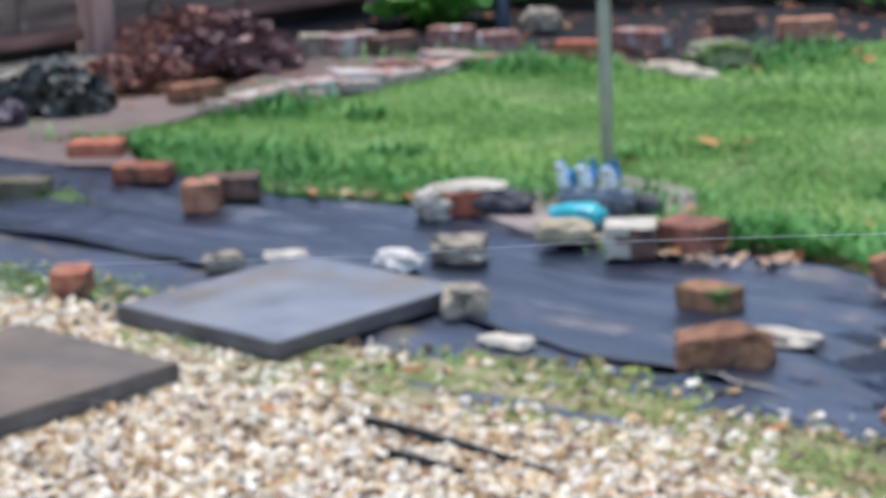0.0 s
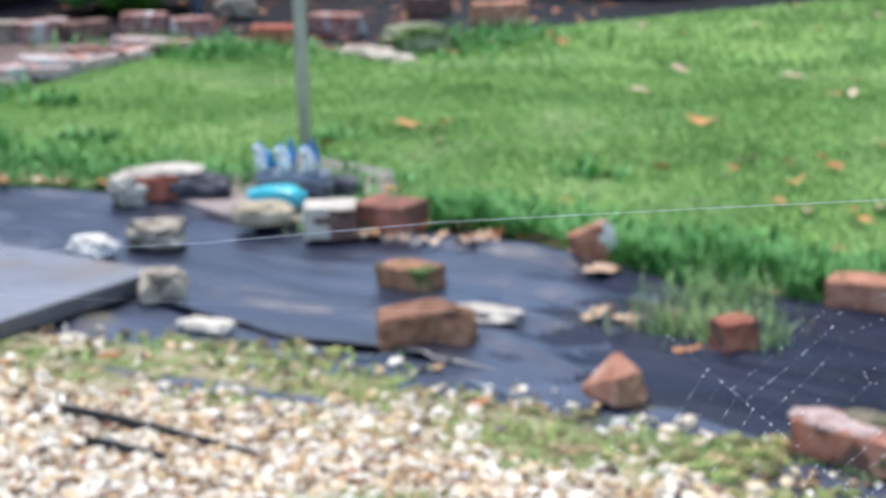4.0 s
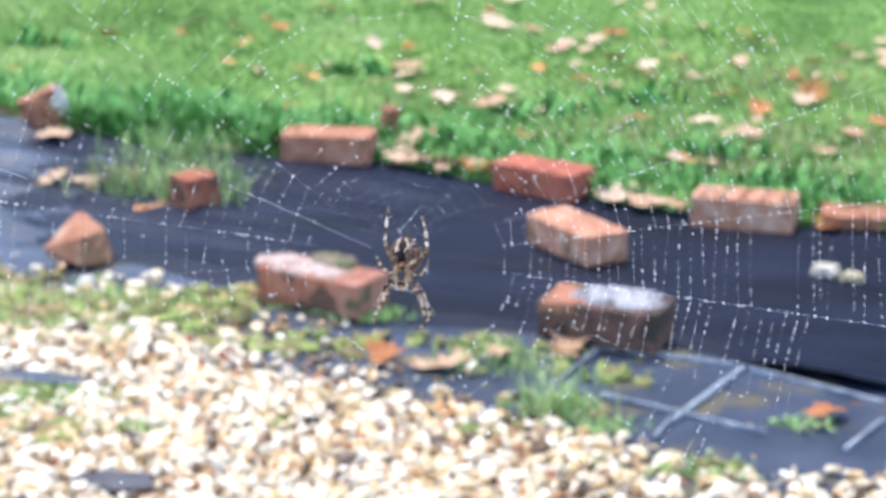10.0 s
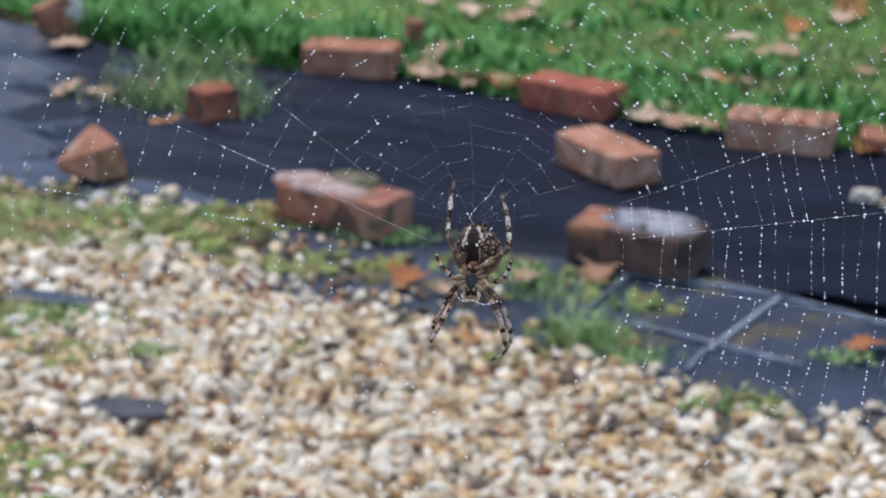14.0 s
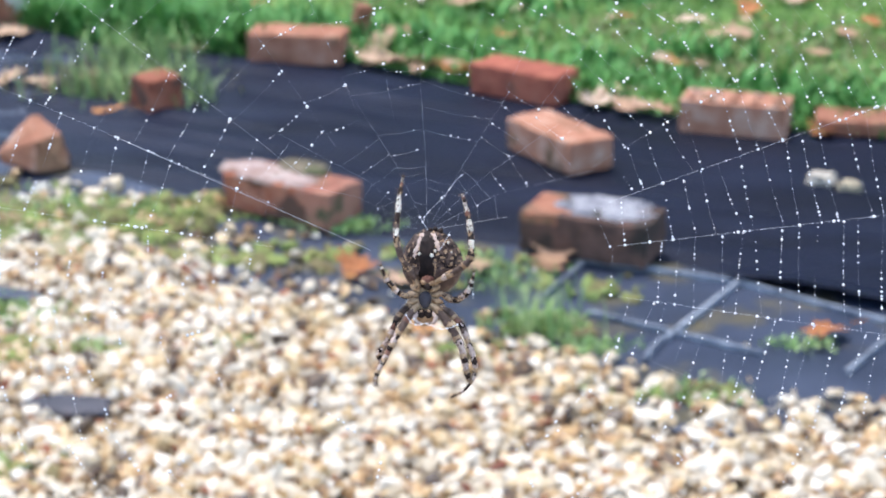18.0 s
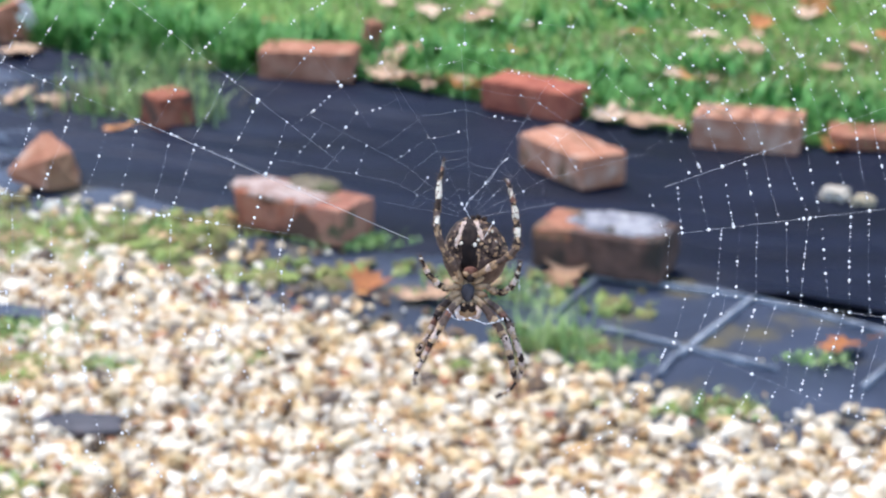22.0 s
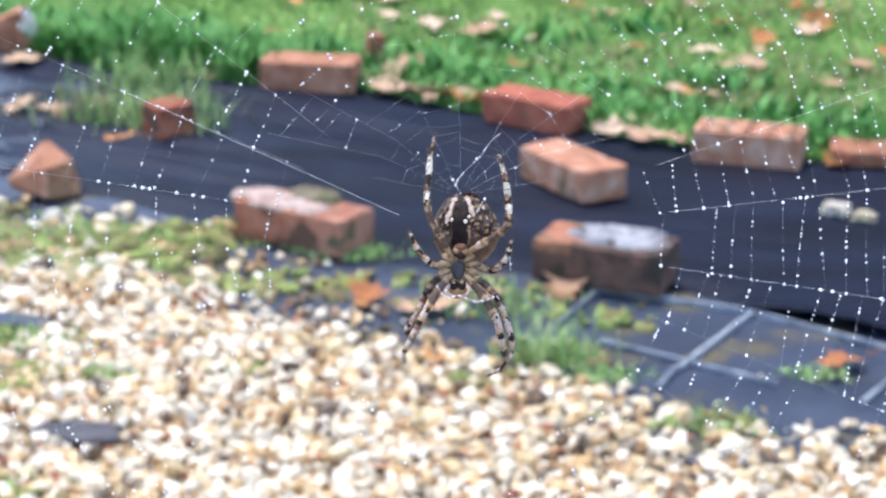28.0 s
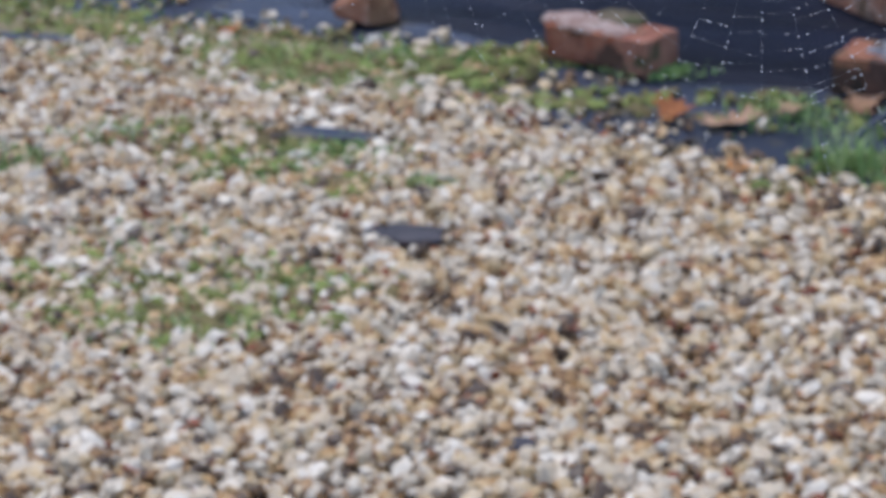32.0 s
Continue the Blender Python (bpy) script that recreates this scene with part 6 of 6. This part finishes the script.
for s in (-1, 1):
    for cx, cy, turn in ((40, 476, 28), (50, 500, 8), (50, 528, -12), (40, 553, -38)):
        bm = bmesh.new()
        blob(bm, (0, 0, 0), (24 * MM, 13 * MM, 0.00042), 12)
        bmesh.ops.rotate(bm, verts=bm.verts, cent=(0, 0, 0), matrix=Matrix.Rotation(radians(s * turn), 3, "Z"))
        bmesh.ops.translate(bm, verts=bm.verts, vec=pt(312 + s * cx, cy, -0.0001))
        part("leg_joint", bm, spider_tan, spider, "tan leg base beside the breastplate")
    bm = bmesh.new()
    blob(bm, pt(312 + s * 15, 578, 0.0001), (17 * MM, 20 * MM, 0.0005), 14)
    part("jaw", bm, spider_dark, spider, "dark jaw")
    bm = bmesh.new()
    blob(bm, pt(312 + s * 15, 568, 0.00055), (7 * MM, 6 * MM, 0.00012), 10)
    part("mouth_spot", bm, spider_tan, spider, "tan spot on the mouth")
    bm = tube(bmesh.new(), [pt(312 + s * 28, 575, 0), pt(312 + s * 44, 592, 0.0003), pt(312 + s * 36, 614, 0.0002), pt(312 + s * 14, 618, 0.0001)], [9 * MM, 10 * MM, 9 * MM, 5 * MM], 8)
    part("palp", bm, spider_pale, spider, "pale feeler curled before the jaws")

SHADES = {"t": 0, "d": 1, "p": 2, "b": 3, "r": 4, "w": 5}
UPPER, SIDE, LOWER = (0.0, 0.0020, 0.0022, 0.0012, 0.0006, 0.0), (0.0, 0.0004, 0.0006, 0.0002), (0.0, 0.0006, 0.0004, 0.0)
LEGS = [([(285, 475), (262, 425), (232, 375), (206, 325), (195, 270), (196, 220), (203, 160), (206, 110), (215, 60), (222, 20)], [12, 14, 14, 15, 13, 13, 13, 11, 7, 4], UPPER, "ttbbtbtbbtdwwbddwwwwddrwd"),
        ([(345, 458), (400, 425), (455, 395), (488, 365), (497, 325), (496, 280), (490, 225), (483, 180), (470, 130), (460, 95)], [12, 14, 15, 16, 14, 14, 13, 11, 8, 6], UPPER, "ttptbbtbbtddwwddwwwdrwwdrw"),
        ([(270, 500), (230, 508), (198, 488), (165, 455), (145, 415), (132, 380)], [12, 13, 12, 12, 9, 4], SIDE, "tttdtdptddptddwd"),
        ([(375, 495), (415, 520), (445, 522), (475, 500), (495, 465), (505, 430), (510, 405)], [12, 14, 13, 13, 11, 8, 5], SIDE, "ttttddtpdpwdwddwd"),
        ([(272, 555), (240, 600), (205, 655), (175, 710), (150, 760), (128, 800), (113, 840), (112, 870)], [14, 17, 16, 14, 13, 11, 8, 5], LOWER, "tbbrbbtdptdrptdpptdptdd"),
        ([(255, 540), (215, 575), (188, 625), (165, 680), (140, 720), (122, 745), (138, 768)], [14, 16, 14, 13, 13, 12, 8], (-0.0004, -0.0003, -0.0002, 0.0), "tbbtbdrptdptddptdp"),
        ([(358, 560), (395, 605), (430, 655), (458, 710), (472, 770), (482, 815), (490, 852)], [14, 18, 18, 16, 14, 13, 9], LOWER, "tbbbtbbtdpptdpptddt"),
        ([(375, 548), (420, 580), (462, 630), (485, 690), (505, 745), (515, 790), (508, 835), (478, 880), (440, 905), (418, 914)], [13, 15, 15, 13, 13, 12, 9, 6, 5, 3], (-0.0004, -0.0003, -0.0002, 0.0), "tbbtrdbptdppddptdptddptddd")]
for n, (line_of, widths, lift, bands) in enumerate(LEGS):
    r = random.Random(n + 40)
    ctrl = [pt(x, y, float(np.interp(k / (len(line_of) - 1), np.linspace(0, 1, len(lift)), lift))) for k, (x, y) in enumerate(line_of)]
    steps, sides, rings = 9, 12, []
    bm, hairs = bmesh.new(), bmesh.new()
    total = (len(ctrl) - 1) * steps
    for i in range(total + 1):
        s = i / steps
        k = min(int(s), len(ctrl) - 2)
        u = s - k
        before, after = ctrl[max(k - 1, 0)], ctrl[min(k + 2, len(ctrl) - 1)]
        c = ctrl[k].lerp(ctrl[k + 1], u)
        c += (ctrl[k] * 2 - before - ctrl[k + 1]) * 0.12 * u * (1 - u) ** 2 * 2 + (ctrl[k + 1] * 2 - ctrl[k] - after) * 0.12 * u * u * (1 - u) * 2
        rad = (widths[k] * (1 - u) + widths[k + 1] * u) * 0.92 * MM * (1 + 0.10 * math.cos(s * 6.283 * 0.8 + n) + 0.05 * r.uniform(-1, 1))
        d = (ctrl[k + 1] - ctrl[k]).normalized()
        side = d.cross(Vector((0, 0, 1))).normalized()
        up = side.cross(d)
        rings.append([bm.verts.new(c + (side * math.cos(q * 6.28319 / sides) + up * math.sin(q * 6.28319 / sides)) * rad) for q in range(sides)])
        for _ in range(3):
            a = r.uniform(0, 6.283)
            out = side * math.cos(a) + up * math.sin(a)
            root, tip = c + out * rad * 0.95, c + out * (rad + r.uniform(0.0002, 0.0006)) + d * r.uniform(0.0002, 0.0005)
            tube(hairs, [root, tip], [0.000028, 0.000008], 3, cap=False)
    for i, (a, b) in enumerate(zip(rings, rings[1:])):
        for q in range(sides):
            f = bm.faces.new((a[q], a[(q + 1) % sides], b[(q + 1) % sides], b[q]))
            f.smooth = True
            place = (i + 0.5) / total * len(bands) + 0.35 * noise.noise((i * 0.2, q * 0.9, n * 7.0))
            shade = SHADES[bands[max(0, min(int(place), len(bands) - 1))]]
            if shade == 1 and noise.noise((i * 0.25, q * 0.7, n + 0.5)) > 0.28:
                shade = 2 if n > 3 else 0
            elif shade == 5 and noise.noise((i * 0.45, q * 0.9, n + 4.5)) > 0.12:
                shade = 2 if noise.noise((i * 0.9, q * 1.1, n + 6.5)) > -0.1 else 3
            elif shade == 0 and noise.noise((i * 0.5, q * 0.8, n + 9.5)) > 0.35:
                shade = 3
            f.material_index = shade
    bm.faces.new(rings[0][::-1]), bm.faces.new(rings[-1])
    leg = part("leg", bm, [spider_tan, spider_dark, spider_pale, spider_grey, spider_red, spider_white], spider, "leg with irregular dark and pale bands")
    part("bristles", hairs, spider_grey, leg, "fine grey-brown bristles")

# a loose thread with drops under the spider's mouth, and drops caught on its legs
loop = [pt(x, y, 0.0011) for x, y in ((236, 585), (258, 618), (285, 626), (312, 616), (345, 628), (380, 641), (415, 634), (442, 622))]
threads("loose_thread", [loop, [pt(503, 470, 0.0006), pt(505, 524, 0.0006)], [pt(290, 190, 0), pt(322, 243, -0.0005)], [pt(412, 250, 0), pt(372, 320, 0.0009)]], 0.00004, silk, web, "loose silk thread crossing under the spider")
beads = [(p.lerp(q, k / 5), 0.00006 + 0.00010 * ((k * 7 + j * 3) % 4 == 0)) for j, (p, q) in enumerate(zip(loop, loop[1:])) for k in range(5)]
beads += [(pt(x, y, 0.0012), r) for x, y, r in ((498, 272, 0.00042), (500, 322, 0.00022), (290, 190, 0.00022), (300, 210, 0.00016), (378, 112, 0.0002), (408, 262, 0.0002), (505, 500, 0.00016), (442, 622, 0.0002), (268, 600, 0.0002))]
caught = grains("dew", [p for p, _ in beads], [r for _, r in beads], dew, 9, 1.0, 0.0)
caught.parent = web
tagged(caught, "dew drops on the loose thread", kind="stuff")


# ---- what moves ----
def motions():
    """The breeze sways the long thread, and the web with the spider on it."""
    drift = [(0, 0.0, 0.0062), (1, 0.0, 0.0058), (2.5, 0.0, 0.006), (4.5, 0.06, -0.028), (5, 0.06, -0.029), (5.5, 0.033, -0.032), (6, 0.0, -0.034), (6.5, 0.0, -0.031), (8, 0.0, -0.034), (16, 0.0, -0.032), (24, 0.0, -0.034), (32, 0.0, -0.034)]
    walk(line, [(t, pose(x, 0, z + 0.034)) for t, x, z in drift])
    sway = [(0, 0.0661, 0.04, -0.0145), (4.5, 0.0661, 0.04, -0.0145), (5, 0.0641, 0.04, -0.0145), (5.5, 0.0241, 0.04, -0.0145), (6, -0.0059, 0.04, -0.0145), (7, -0.0059, 0.04, -0.0145), (7.5, -0.0053, 0.037, -0.013), (8, -0.0044, 0.035, -0.0116), (8.5, -0.0035, 0.03, -0.0102), (9, -0.0032, 0.026, -0.0091), (9.5, -0.003, 0.025, -0.0085), (10, -0.0028, 0.022, -0.0072), (10.5, -0.0018, 0.018, -0.0067), (11, -0.0017, 0.012, -0.0041), (11.5, -0.0006, 0.006, -0.0022), (12, -0.0006, 0.004, -0.0017), (12.5, -0.0001, 0.002, -0.0009), (13, -0.0012, 0.01, -0.0041), (13.5, -0.0007, 0.008, -0.004), (14, -0.0002, 0, -0.0002), (14.5, 0, 0.006, -0.0031), (16.5, -0.0002, 0.0045, -0.0022), (17, -0.0003, 0.006, -0.0025), (17.5, -0.0009, 0.006, -0.0026), (18, -0.0008, 0.006, -0.0024), (18.5, -0.0001, 0.004, -0.0022), (19, -0, 0.005, -0.0024), (19.5, -0.0003, 0.005, -0.0021), (20, -0.0006, 0.004, -0.0021), (20.5, -0.0003, 0.0045, -0.0019), (21, -0.0004, 0.0045, -0.0018), (21.5, -0.0003, 0.003, -0.0016), (22, -0.0001, 0.002, -0.0011), (22.5, 0.0001, 0.003, -0.0014), (23, -0.0005, 0.004, -0.0014), (23.5, -0.0006, 0.004, -0.0018), (24, 0.0003, 0.0027, -0.0012), (24.5, 0.0004, 0, -0.0005), (25, 0.0003, -0.002, 0.0003), (25.5, 0.0001, -0.001, -0.0003), (27.5, 0.0001, -0.004, 0.0009), (28, -0.0002, 0.002, -0.001), (28.5, 0.0066, 0.006, -0.0064), (29, -0.0008, 0.014, -0.0043), (29.5, -0.0026, 0.02, -0.007), (30, -0.0024, 0.018, -0.0065), (30.5, -0.0079, 0.052, -0.0181), (31, -0.0073, 0.06, -0.019), (32, -0.0073, 0.06, -0.019)]
    rows = [(t, Matrix.Translation((x, y, z)) @ WEB) for t, x, y, z in sway]
    walk(web, rows)
    walk(spider, rows)


motions()
